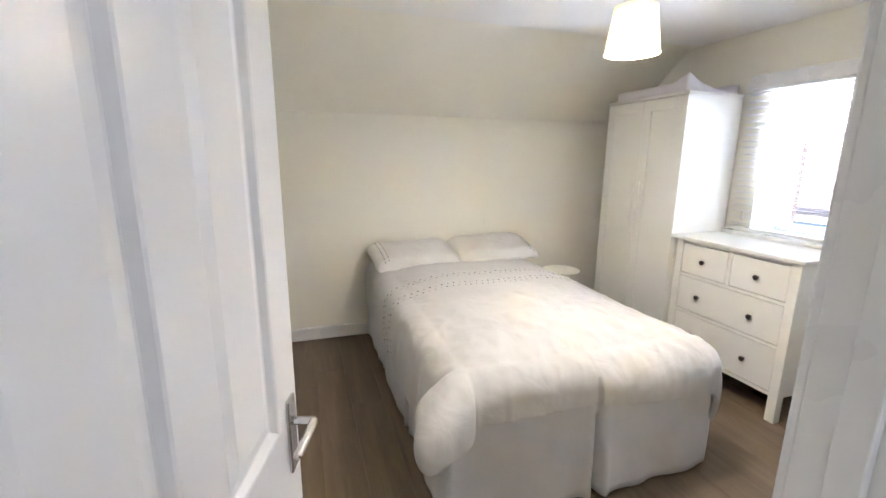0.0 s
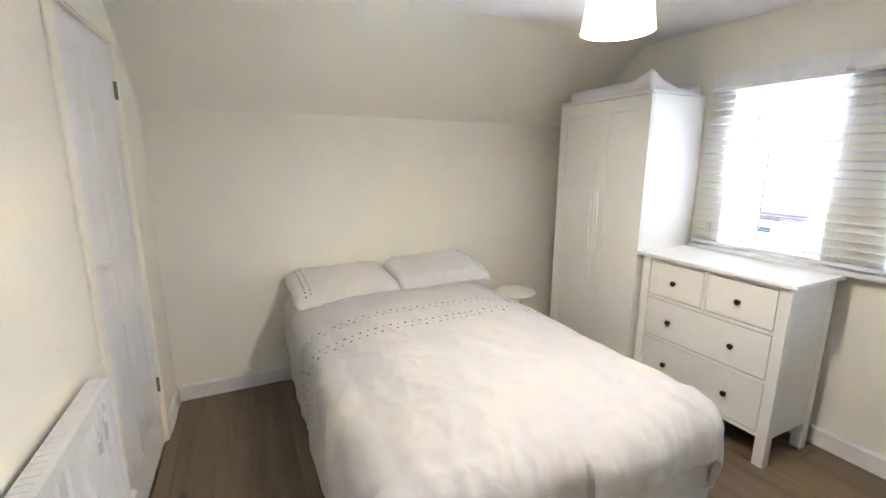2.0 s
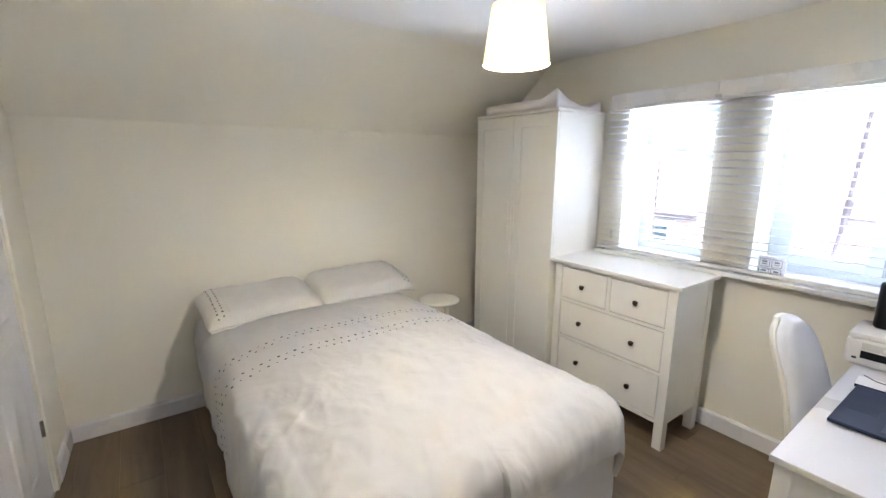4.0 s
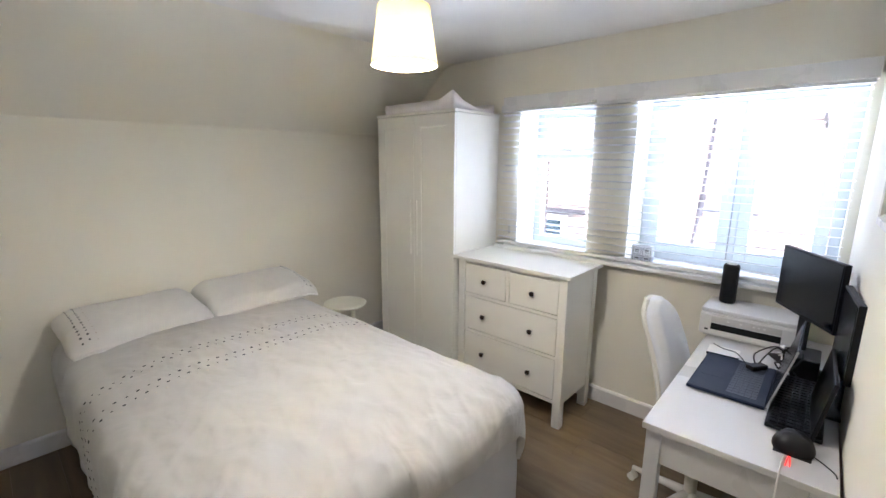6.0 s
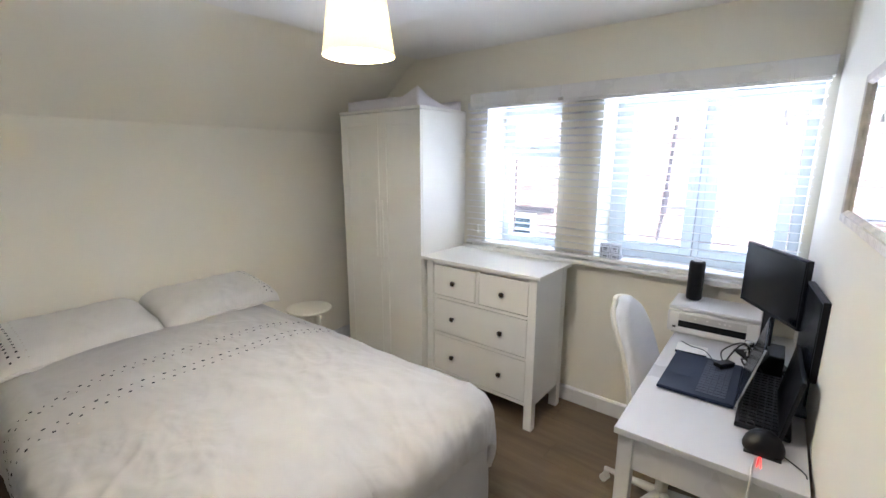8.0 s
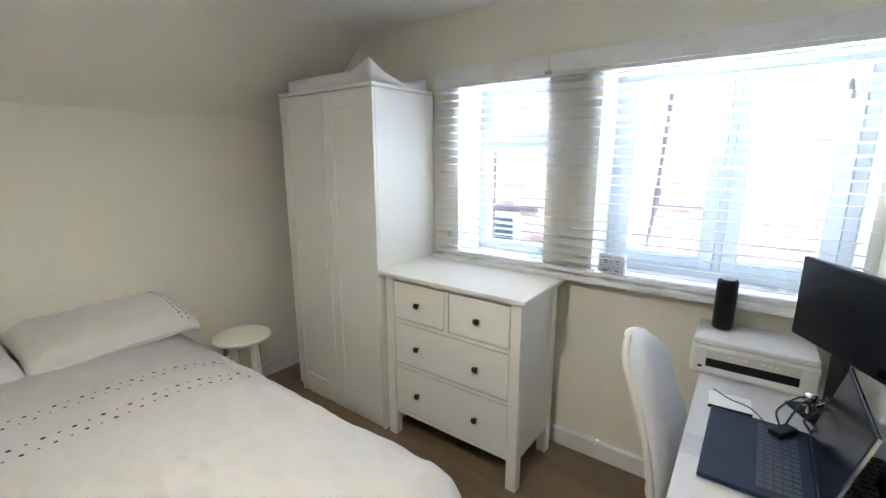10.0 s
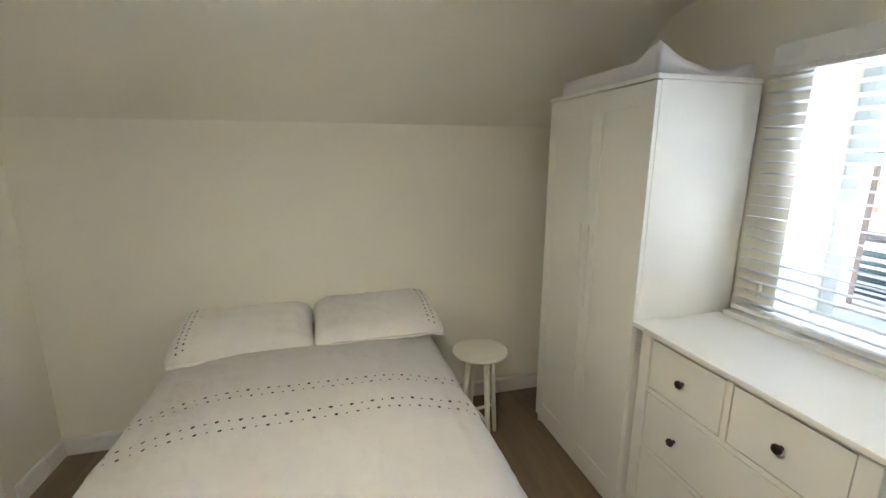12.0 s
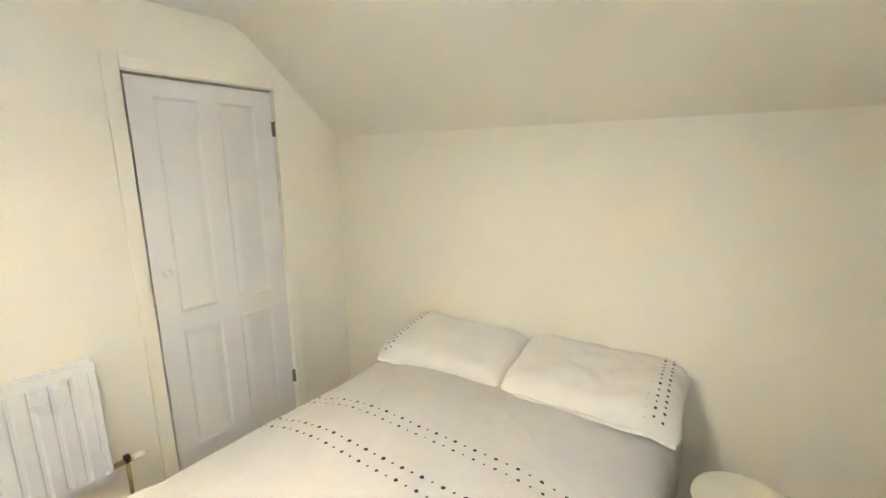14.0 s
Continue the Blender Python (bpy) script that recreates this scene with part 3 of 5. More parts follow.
# ---- radiator ----
rad = thing("radiator", (0, 0, 0), "white ribbed panel radiator fixed to the wall beside the cupboard", "radiator")
rad.matrix_world = WEST @ pose(XL + 0.035, 3.62, 0.30)
RL, RH = 0.54, 0.54
bm = bmesh.new()
n = 9
prof = []
for k in range(n):
    y = -RL + 0.02 + (RL - 0.04) * k / (n - 1)
    for u, x in ((-0.013, 0.046), (-0.005, 0.030), (0.005, 0.030), (0.013, 0.046)):
        prof.append((min(-0.001, max(-RL + 0.001, y + u)), x))
rings = []
for z, f in ((0.0, 0.0), (0.030, 0.0), (0.040, 1.0), (RH - 0.042, 1.0), (RH - 0.034, 0.0), (RH, 0.0)):
    rings.append([bm.verts.new((0.046 + (x - 0.046) * f if f else 0.044, y, z)) for y, x in prof])
for a, b in zip(rings, rings[1:]):
    for k in range(len(prof) - 1):
        bm.faces.new((a[k], a[k + 1], b[k + 1], b[k]))
box(bm, 0.018, -RL + 0.001, 0, 0.0285, -0.001, RH)
part("front_panel", bm, M_RAD, rad)
for y0, y1 in ((-RL, -RL + 0.006), (-0.006, 0.0)):
    bm = bmesh.new()
    box(bm, -0.012, y0, 0.01, 0.04, y1, RH + 0.004, 0.002)
    part("side_cheek", bm, M_RAD, rad)
bm = bmesh.new()
box(bm, -0.014, -RL + 0.01, RH - 0.002, 0.044, -0.01, RH + 0.003, 0.001)
for k in range(20):
    y = -RL + 0.03 + k * 0.025
    box(bm, -0.008, y, RH + 0.003, 0.026, y + 0.012, RH + 0.006)
part("top_grille", bm, M_RAD, rad)
for y in (-0.15, -RL + 0.12):
    bm = bmesh.new()
    box(bm, -0.033, y, 0.1, -0.012, y + 0.03, 0.45)
    part("wall_bracket", bm, M_RAD, rad)
bm = bmesh.new()
tube(bm, [(0.015, 0.0, 0.035), (0.015, 0.075, 0.035)], 0.012, 10)
tube(bm, [(0.015, 0.055, 0.035), (0.015, 0.055, -0.30)], 0.0075, 10)
part("tail_pipe", bm, M_BRASS, rad, "brass tail and copper feed pipe", smooth=True)
bm = bmesh.new()
tube(bm, [(0.015, 0.055, 0.03), (0.015, 0.055, 0.062)], [0.016, 0.013], 12)
part("elbow", bm, M_BLACK, rad, "dark valve elbow", smooth=True)
bm = bmesh.new()
tube(bm, [(0.015, 0.072, 0.035), (0.015, 0.084, 0.035), (0.015, 0.118, 0.035), (0.015, 0.124, 0.035)], [0.014, 0.018, 0.017, 0.010], 16)
part("valve_head", bm, M_CHAIR_SHELL, rad, "cream valve head", smooth=True)

# ---- wardrobe ----
ward = thing("wardrobe", (3.55, 4.26, 0), "closed white two-door wardrobe with framed doors, against the wall", "wardrobe")
WY0, WY1, WH, WD = -0.385, 0.39, 1.91, 0.485
bm = bmesh.new()
box(bm, 0.018, WY0, 0.0, WD, WY0 + 0.018, WH - 0.02, 0.001)
box(bm, 0.018, WY1 - 0.018, 0.0, WD, WY1, WH - 0.02, 0.001)
box(bm, WD - 0.006, WY0 + 0.018, 0.03, WD, WY1 - 0.018, WH - 0.02)
box(bm, 0.018, WY0 + 0.018, 0.06, WD - 0.006, WY1 - 0.018, 0.08)
part("carcass", bm, M_FURN, ward)
bm = bmesh.new()
box(bm, -0.004, WY0 - 0.004, WH - 0.018, WD, WY1 + 0.004, WH, 0.002)
part("top", bm, M_FURN, ward)
bm = bmesh.new()
box(bm, 0.03, WY0 + 0.018, 0.0, 0.046, WY1 - 0.018, 0.058)
part("plinth", bm, M_FURN, ward)
for y0, y1, hs in ((WY0 + 0.002, -0.0015, 1), (0.0015, WY1 - 0.002, -1)):
    bm = bmesh.new()
    z0, z1, fr = 0.06, WH - 0.024, 0.072
    ring = []
    for inset, x in ((0, 0.018), (0, 0), (fr, 0), (fr + 0.002, 0.006)):
        ring.append([bm.verts.new((x * 0.7 if inset > fr else x, y, z)) for y, z in ((y0 + inset, z0 + inset * 1.35), (y1 - inset, z0 + inset * 1.35), (y1 - inset, z1 - inset * 1.1), (y0 + inset, z1 - inset * 1.1))])
    for a, b in zip(ring, ring[1:]):
        for k in range(4):
            bm.faces.new((a[k], a[(k + 1) % 4], b[(k + 1) % 4], b[k]))
    bm.faces.new(ring[0][::-1])
    bm.faces.new(ring[-1])
    d = part("door", bm, M_FURN, ward)
    bm = bmesh.new()
    yh = -0.034 if hs > 0 else 0.030
    box(bm, -0.010, yh, 0.90, -0.0005, yh + 0.008, 1.30, 0.002)
    part("handle", bm, M_FURN, d, "slim white bar handle")

mat_ = thing("changing_mat", (3.80, 4.26, WH + 0.001), "pale pinkish changing mat with raised sides, on the wardrobe", "changing mat")
bm = bmesh.new()
nx, ny = 22, 34
top = {}
for i in range(nx + 1):
    for j in range(ny + 1):
        u, v = -1 + 2 * i / nx, -1 + 2 * j / ny
        edge = max(abs(u) ** 8, abs(v) ** 12)
        h = 0.034 + 0.055 * max(0, (abs(u) - 0.45) / 0.55) ** 1.5 + 0.070 * max(0, (-v - 0.62) / 0.38) ** 1.2 * max(0, min(1, (-u + 0.1) / 0.9))
        h *= 1 - 0.25 * edge
        h += 0.004 * noise.noise(Vector((u * 2, v * 3, 0)))
        top[i, j] = bm.verts.new((u * 0.225, v * 0.335 - 0.01, max(0.012, h)))
low = {}
for k in top:
    co = top[k].co
    low[k] = bm.verts.new((co.x, co.y, 0.0))
for i in range(nx):
    for j in range(ny):
        bm.faces.new((top[i, j], top[i + 1, j], top[i + 1, j + 1], top[i, j + 1]))
        bm.faces.new((low[i, j], low[i, j + 1], low[i + 1, j + 1], low[i + 1, j]))
for i in range(nx):
    for j in (0, ny):
        bm.faces.new((top[i, j], top[i + 1, j], low[i + 1, j], low[i, j]))
for j in range(ny):
    for i in (0, nx):
        bm.faces.new((top[i, j], top[i, j + 1], low[i, j + 1], low[i, j]))
part("pad", bm, M_MAT, mat_, smooth=True)

# ---- chest of drawers ----
chest = thing("chest_of_drawers", (3.545, 3.45, 0), "closed white chest of drawers with dark knobs, under the window", "chest of drawers")
CY0, CY1, CH, CDP = -0.43, 0.425, 0.96, 0.44
bm = bmesh.new()
box(bm, 0.0, CY0, CH - 0.02, CDP, CY1, CH, 0.003)
part("top", bm, M_FURN, chest)
FX, Y0, Y1 = 0.030, CY0 + 0.028, CY1 - 0.028
leg = 0.052
for name, q in (("side_panel", (FX + 0.012, Y0 + 0.004, 0.155, CDP - 0.012, Y0 + 0.020, CH - 0.02)),
                ("side_panel", (FX + 0.012, Y1 - 0.020, 0.155, CDP - 0.012, Y1 - 0.004, CH - 0.02)),
                ("back_panel", (CDP - 0.018, Y0 + 0.020, 0.155, CDP - 0.012, Y1 - 0.020, CH - 0.02)),
                ("bottom_panel", (FX + 0.02, Y0 + 0.020, 0.155, CDP - 0.018, Y1 - 0.020, 0.165))):
    bm = bmesh.new()
    box(bm, *q)
    part(name, bm, M_FURN, chest)
for x in (FX, CDP - leg - 0.008):
    for y in (Y0, Y1 - leg):
        bm = bmesh.new()
        box(bm, x, y, 0.0, x + leg, y + leg, CH - 0.0205, 0.003)
        part("leg", bm, M_FURN, chest)
ROWS_Z = ((0.150, 0.172), (0.433, 0.452), (0.688, 0.707), (0.915, 0.9395))
for z0, z1 in ROWS_Z:
    bm = bmesh.new()
    box(bm, FX + 0.006, Y0 + leg, z0, FX + 0.03, Y1 - leg, z1)
    part("front_rail", bm, M_FURN, chest)
bm = bmesh.new()
box(bm, FX + 0.006, -0.011, 0.707, FX + 0.03, 0.011, 0.915)
part("front_divider", bm, M_FURN, chest)
DR = [(Y0 + leg, Y1 - leg, 0.172, 0.433), (Y0 + leg, Y1 - leg, 0.452, 0.688), (Y0 + leg, -0.011, 0.707, 0.915), (0.011, Y1 - leg, 0.707, 0.915)]
for y0, y1, z0, z1 in DR:
    bm = bmesh.new()
    box(bm, FX + 0.006, y0 + 0.0045, z0 + 0.0045, FX + 0.027, y1 - 0.0045, z1 - 0.0045, 0.002)
    d = part("drawer", bm, M_FURN, chest)
    ks = ((0.183, -0.177) if y1 - y0 > 0.5 else ((y0 + y1) / 2,))
    for ky in ks:
        kz = (z0 + z1) / 2 - 0.003
        bm = bmesh.new()
        lathe(bm, [(0.008, 0.0), (0.006, 0.006), (0.006, 0.012), (0.014, 0.017), (0.016, 0.023), (0.012, 0.029), (0.004, 0.031)], n=16)
        bmesh.ops.transform(bm, matrix=pose(FX + 0.008, ky, kz, 0, -90, 0), verts=bm.verts)
        part("knob", bm, M_KNOB, d, "dark bronze round knob", smooth=True)

# ---- bed ----
bed = thing("bed", (2.25, 3.95, 0), "double divan bed with a white pleated valance, against the wall", "bed")
BX, BY0, BY1 = 0.645, -1.01, 1.03
bm = bmesh.new()
box(bm, -BX + 0.015, BY0 + 0.02, 0.06, BX - 0.015, BY1, 0.36, 0.01)
part("divan_base", bm, M_SKIRT, bed)
bm = bmesh.new()
box(bm, -BX, BY0 + 0.005, 0.362, BX, BY1, 0.60, 0.04)
part("mattress", bm, M_SKIRT, bed, smooth=True)
for x in (-0.5, 0.5):
    for y in (-0.85, 0.85):
        bm = bmesh.new()
        tube(bm, [(x, y, 0.0), (x, y, 0.065)], 0.025, 12)
        part("castor", bm, M_BLACK, bed)
# skirt: a pleated sheet round three sides
pts = []


def skirt_line(p, q, out, pleats):
    n = int(math.dist(p, q) / 0.006)
    for k in range(n):
        t = k / n
        s = t * math.dist(p, q)
        pleat = 0.0
        for c in pleats:
            pleat -= 0.075 * math.exp(-((s - c) / 0.016) ** 2) - 0.010 * math.exp(-((abs(s - c) - 0.04) / 0.02) ** 2)
        pts.append((p[0] + (q[0] - p[0]) * t, p[1] + (q[1] - p[1]) * t, out, pleat, s))


e = 0.012
skirt_line((-BX - e, BY1 - 0.02), (-BX - e, BY0 - e), (-1, 0), (0.65, 1.35))
skirt_line((-BX - e, BY0 - e), (BX + e, BY0 - e), (0, -1), (0.672,))
skirt_line((BX + e, BY0 - e), (BX + e, BY1 - 0.02), (1, 0), (0.65, 1.35))
bm = bmesh.new()
rows = []
for r in range(15):
    f = r / 14
    z = 0.50 - f * 0.488
    row = []
    for x, y, o, pl, s in pts:
        a = pl * (0.3 + 0.9 * f) + f * (0.018 + 0.034 * noise.noise(Vector((x * 3.1, y * 3.1, 0.3))) + 0.006 * math.sin(s * 21 + x * 4) + 0.020 * noise.noise(Vector((x * 8.5, y * 8.5, f * 1.5))))
        hem = 0.012 * noise.noise(Vector((x * 2.2 + 5, y * 2.2, 2.0))) * f
        row.append(bm.verts.new((x + o[0] * a, y + o[1] * a, max(0.008, z + hem))))
    rows.append(row)
for a, b in zip(rows, rows[1:]):
    for k in range(len(a) - 1):
        bm.faces.new((a[k], a[k + 1], b[k + 1], b[k]))
sk = part("valance_skirt", bm, M_SKIRT, bed, "white cotton valance with box pleats", smooth=True)
sol = sk.modifiers.new("thick", "SOLIDIFY")
sol.thickness = 0.003

# duvet: one cloth draped over the bed, longer at the corners
DXC, DY_HEAD, DY_FOOT = 2.23, 4.62, 3.02
DHALF, DROP_L, DROP_R, DROP_F = 0.555, 0.415, 0.425, 0.26
TOPZ = 0.655


def duvet_at(a, b):
    """Place on the duvet: a across from the middle, b from the head's hem to the foot, in metres along the cloth."""
    L = DY_HEAD - DY_FOOT
    wide = DHALF + 0.012 * max(0, min(1, (b - 0.6) / 0.9))
    wide -= 0.012 if a < 0 else 0.0
    du, dv = max(0.0, abs(a) - wide), max(0.0, b - L)
    sx = 1 if a > 0 else -1
    x, y = max(-wide, min(wide, a)), DY_HEAD - min(b, L)
    edge = min((wide - abs(x)) / 0.30, (L - min(b, L)) / 0.30 + 0.0, 1.0)
    puff = 0.056 * (1 - (1 - max(0, min(1, edge))) ** 2) * max(0.1, min(1, 0.35 + b / 0.5))
    wv = Vector((a * 1.5 + 0.35 * noise.noise(Vector((a * 3, b * 3, 5))), b * 1.2 + 0.3 * noise.noise(Vector((a * 3, b * 3, 8))), 0.7))
    crumple = noise.ridged_multi_fractal(wv * 2.7, 1.0, 2.2, 4, 0.9, 2.0)
    calm = 0.35 + 0.65 * max(0.0, min(1.0, (b - 0.75) / 0.35))
    w = noise.noise(Vector((a * 2.1, b * 2.1, 1.0))) * 0.012 + (crumple - 1.0) * 0.004 * calm + 0.005 * calm * (1 - abs(noise.noise(Vector((a * 9 + b * 3, b * 5 - a * 4, 3.3))))) ** 6
    rx, ry = a * 0.82 + b * 0.57, b * 0.82 - a * 0.57
    fine = 1 - abs(noise.noise(Vector((rx * 14, ry * 6, 6.1)))) * 2.2
    patch = max(0.0, noise.noise(Vector((a * 2.6 + 9, b * 2.6, 2.0))) + 0.35)
    w += 0.008 * calm * patch * max(0.0, fine) ** 2 + 0.0045 * calm * noise.noise(Vector((a * 16, b * 11, 7.0)))
    z = TOPZ + puff + w
    x += DXC
    if du > 0 or dv > 0:
        d, ang = math.hypot(du, dv), math.atan2(dv, du)
        corner = math.sin(2 * ang) if du > 0 and dv > 0 else 0.0
        d *= 1 - (0.04 if sx < 0 else 0.10) * corner
        r = 0.122 if sx < 0 else 0.145
        if d < r * math.pi / 2:
            out, down = r * math.sin(d / r), r * (1 - math.cos(d / r))
        else:
            rest = d - r * math.pi / 2
            out, down = r + rest * 0.02, r + rest
        t = min(1, d / 0.22)
        along = b if dv == 0 else a
        out += t * 0.006 * max(0.0, 1 - 2.4 * abs(noise.noise(Vector((along * 9, d * 2.0, 3.0 + sx)))))
        ridge = 0.5 + 0.5 * math.sin(along * 23 + 2.2 * noise.noise(Vector((a * 2, b * 2, 4))) + math.tanh(a * 3))
        out += t * (0.018 * noise.noise(Vector((a * 3.2, b * 3.2, 9))) + (0.007 * ridge ** 2 if dv > 0 and du == 0 else 0.010 * ridge))
        if corner:
            sack = math.sin(math.pi * min(1.0, d / 0.47)) if sx < 0 else 0.05 * t
            out += corner * sack * (0.185 + 0.030 * math.sin(ang * 9 + 0.4 + 2 * d))
        # hem tucks back under
        x += sx * math.cos(ang) * out
        y -= math.sin(ang) * out
        z -= down
    return Vector((x, y, z))


bm = bmesh.new()
na, nb = 230, 210
grid = []
for i in range(na + 1):
    a = -(DHALF + DROP_L) + (2 * DHALF + DROP_L + DROP_R) * i / na
    col = []
    for j in range(nb + 1):
        foot = DROP_F + 0.07 * max(0, a / 0.7)
        b = -0.33 + (DY_HEAD - DY_FOOT + foot + 0.33) * j / nb
        hem = 1.0
        col.append(bm.verts.new(duvet_at(a * hem, b)))
    grid.append(col)
for i in range(na):
    for j in range(nb):
        bm.faces.new((grid[i][j], grid[i + 1][j], grid[i + 1][j + 1], grid[i][j + 1]))
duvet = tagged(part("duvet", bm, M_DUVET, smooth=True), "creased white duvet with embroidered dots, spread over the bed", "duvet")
sol = duvet.modifiers.new("thick", "SOLIDIFY")
sol.thickness, sol.offset = 0.028, -1
bv = duvet.modifiers.new("hem", "BEVEL")
bv.width, bv.segments, bv.angle_limit = 0.008, 2, radians(60)


def dot_rows(name, mat, label, rows, parent, at):
    bm = bmesh.new()
    for b, step, size, phase in rows:
        k = 0
        a = phase - 0.96
        while a < 0.95:
            r = size * (1.0 if k % 2 == 0 else 0.62)
            p, pa, pb = at(a, b), at(a + 0.006, b), at(a, b + 0.006)
            ua, ub = (pa - p).normalized(), (pb - p).normalized()
            nrm = ua.cross(ub).normalized()
            if nrm.z < 0 and abs(a) < 0.6:
                nrm = -nrm
            out = nrm if nrm.dot(p - Vector((DXC, 3.9, 0.3))) > 0 else -nrm
            ring = [bm.verts.new(p + out * 0.0022 + (ua * math.cos(q) + ub * math.sin(q)) * r) for q in (0, 1.047, 2.094, 3.142, 4.189, 5.236)]
            mid = bm.verts.new(p + out * 0.0038)
            for q in range(6):
                bm.faces.new((ring[q], ring[(q + 1) % 6], mid))
            a += step
            k += 1
    return part(name, bm, mat, parent, label, kind="stuff")


dot_rows("embroidered_dots", M_DOT_DARK, "rows of small black embroidered dots", [(0.467, 0.038, 0.0072, 0.0), (0.509, 0.038, 0.0062, 0.019), (0.662, 0.038, 0.0078, 0.008), (0.714, 0.038, 0.0070, 0.027)], duvet, duvet_at)
dot_rows("embroidered_dots", M_DOT_PALE, "rows of faint beige embroidered dots", [(0.547, 0.038, 0.0045, 0.002), (0.756, 0.038, 0.0052, 0.01)], duvet, duvet_at)


def pillow(place, turn, tilt, w, d, h, dots_side, label, seed):
    ob = None
    bm = bmesh.new()
    n = 44

    def at(u, v, s):
        e = max(abs(u), abs(v))
        flat = (max(0.0, 1 - abs(u) ** 5.5) * max(0.0, 1 - abs(v) ** 3.4)) ** 0.46
        pinch = 1 - 0.055 * (1 - abs(v) ** 2) * abs(u) ** 6 - 0.0
        pinch2 = 1 - 0.06 * (1 - abs(u) ** 2) * abs(v) ** 6
        soft = 1 - 0.07 * abs(u) ** 5 * abs(v) ** 5
        x, y = u * w / 2 * pinch * soft, v * d / 2 * pinch2 * soft
        z = s * h / 2 * flat * (1.0 if s > 0 else 0.75)
        z += flat * (0.014 * noise.noise(Vector((u * 2.2, v * 2.2, seed))) + 0.006 * noise.noise(Vector((u * 7, v * 4, seed + 3))) + 0.010 * abs(u) ** 4 * (0.5 - abs(noise.noise(Vector((u * 3, v * 6, seed + 5)))))) * (1 if s > 0 else 0.2)
        z += e ** 8 * 0.012 * noise.noise(Vector((u * 3.5, v * 3.5, seed + 7)))
        z -= 0.022 * max(0.0, abs(u) - 0.72) / 0.28 + 0.012 * max(0.0, -v - 0.8) / 0.2
        return Vector((x, y, z + s * 0.003))

    sides = {}
    for s in (1, -1):
        for i in range(n + 1):
            for j in range(n + 1):
                sides[s, i, j] = bm.verts.new(at(-1 + 2 * i / n, -1 + 2 * j / n, s))
        for i in range(n):
            for j in range(n):
                bm.faces.new([sides[s, i + p, j + q] for p, q in ((0, 0), (1, 0), (1, 1), (0, 1))])
    for k in range(n):
        for f in (lambda s, q: sides[s, q, 0], lambda s, q: sides[s, q, n], lambda s, q: sides[s, 0, q], lambda s, q: sides[s, n, q]):
            bm.faces.new((f(1, k), f(1, k + 1), f(-1, k + 1), f(-1, k)))
    ob = tagged(part("pillow", bm, M_PILLOW, smooth=True), label, "pillow", "pillows on the bed")
    ob.matrix_world = pose(*place, tilt, 0, turn)
    bm = bmesh.new()
    edge = []
    for k in range(61):
        u = -0.985 + 1.97 * k / 60
        p = at(u, -1, 0)
        wave = 0.006 * noise.noise(Vector((u * 6, seed, 1.5)))
        edge.append([bm.verts.new(p + Vector((0, y, z + q))) for y, z, q in ((0.010, 0.002, 0.0), (-0.007, -0.002, wave * 0.5), (-0.018, -0.006, wave), (-0.018, -0.009, wave), (-0.006, -0.006, wave * 0.5), (0.010, -0.003, 0.0))])
    for a, b in zip(edge, edge[1:]):
        for q in range(6):
            bm.faces.new((a[q], a[(q + 1) % 6], b[(q + 1) % 6], b[q]))
    bm.faces.new(edge[0])
    bm.faces.new(edge[-1][::-1])
    part("hem", bm, M_PILLOW, ob, "open hem of the pillowcase", smooth=True)
    for mat, cols, lab in ((M_DOT_DARK, ((0.80, 0.0070), (0.71, 0.0062)), "columns of small black embroidered dots"), (M_DOT_PALE, ((0.62, 0.0045),), "column of faint beige embroidered dots")):
        bm = bmesh.new()
        for c, r in cols:
            for k in range(14):
                v = -0.90 + 1.8 * k / 13 + (0.03 if c == 0.71 else 0)
                p = at(dots_side * c, v, 1)
                q1, q2 = at(dots_side * c + 0.01, v, 1) - p, at(dots_side * c, v + 0.01, 1) - p
                q1, q2 = q1.normalized(), q2.normalized()
                nn = q1.cross(q2).normalized()
                ring = [bm.verts.new(p + nn * 0.0015 + (q1 * math.cos(t) + q2 * math.sin(t)) * r * (1 if k % 2 else 0.75)) for t in (0, 1.047, 2.094, 3.142, 4.189, 5.236)]
                mid = bm.verts.new(p + nn * 0.003)
                for t in range(6):
                    bm.faces.new((ring[t], ring[(t + 1) % 6], mid))
        part("embroidered_dots", bm, mat, ob, lab, kind="stuff")
    return ob


pillow((1.920, 4.785, 0.716), 2.5, 9, 0.70, 0.45, 0.138, -1, "white pillow with black dots at one end, on the duvet", 1.0)
pillow((2.605, 4.81, 0.727), 2.0, 9, 0.72, 0.45, 0.15, 1, "white dotted pillow overlapping the other pillow on the bed", 4.0)

# ---- stool used as a bedside table ----
stool = thing("stool", (3.155, 4.595, 0), "small round cream-painted wooden stool used as a bedside table", "stool")
bm = bmesh.new()
lathe(bm, [(0.130, 0.526), (0.150, 0.530), (0.156, 0.538), (0.154, 0.547), (0.144, 0.550)], n=40)
part("seat", bm, M_STOOL, stool, smooth=True)
feet = []
for k in range(4):
    q = radians(10 + 90 * k)
    top_, foot = Vector((0.072 * math.cos(q), 0.072 * math.sin(q), 0.527)), Vector((0.112 * math.cos(q), 0.112 * math.sin(q), 0.0))
    feet.append((top_, foot))
    bm = bmesh.new()
    tube(bm, [top_, top_.lerp(foot, 0.5), foot], [0.017, 0.016, 0.012], 14)
    part("leg", bm, M_STOOL, stool, smooth=True)
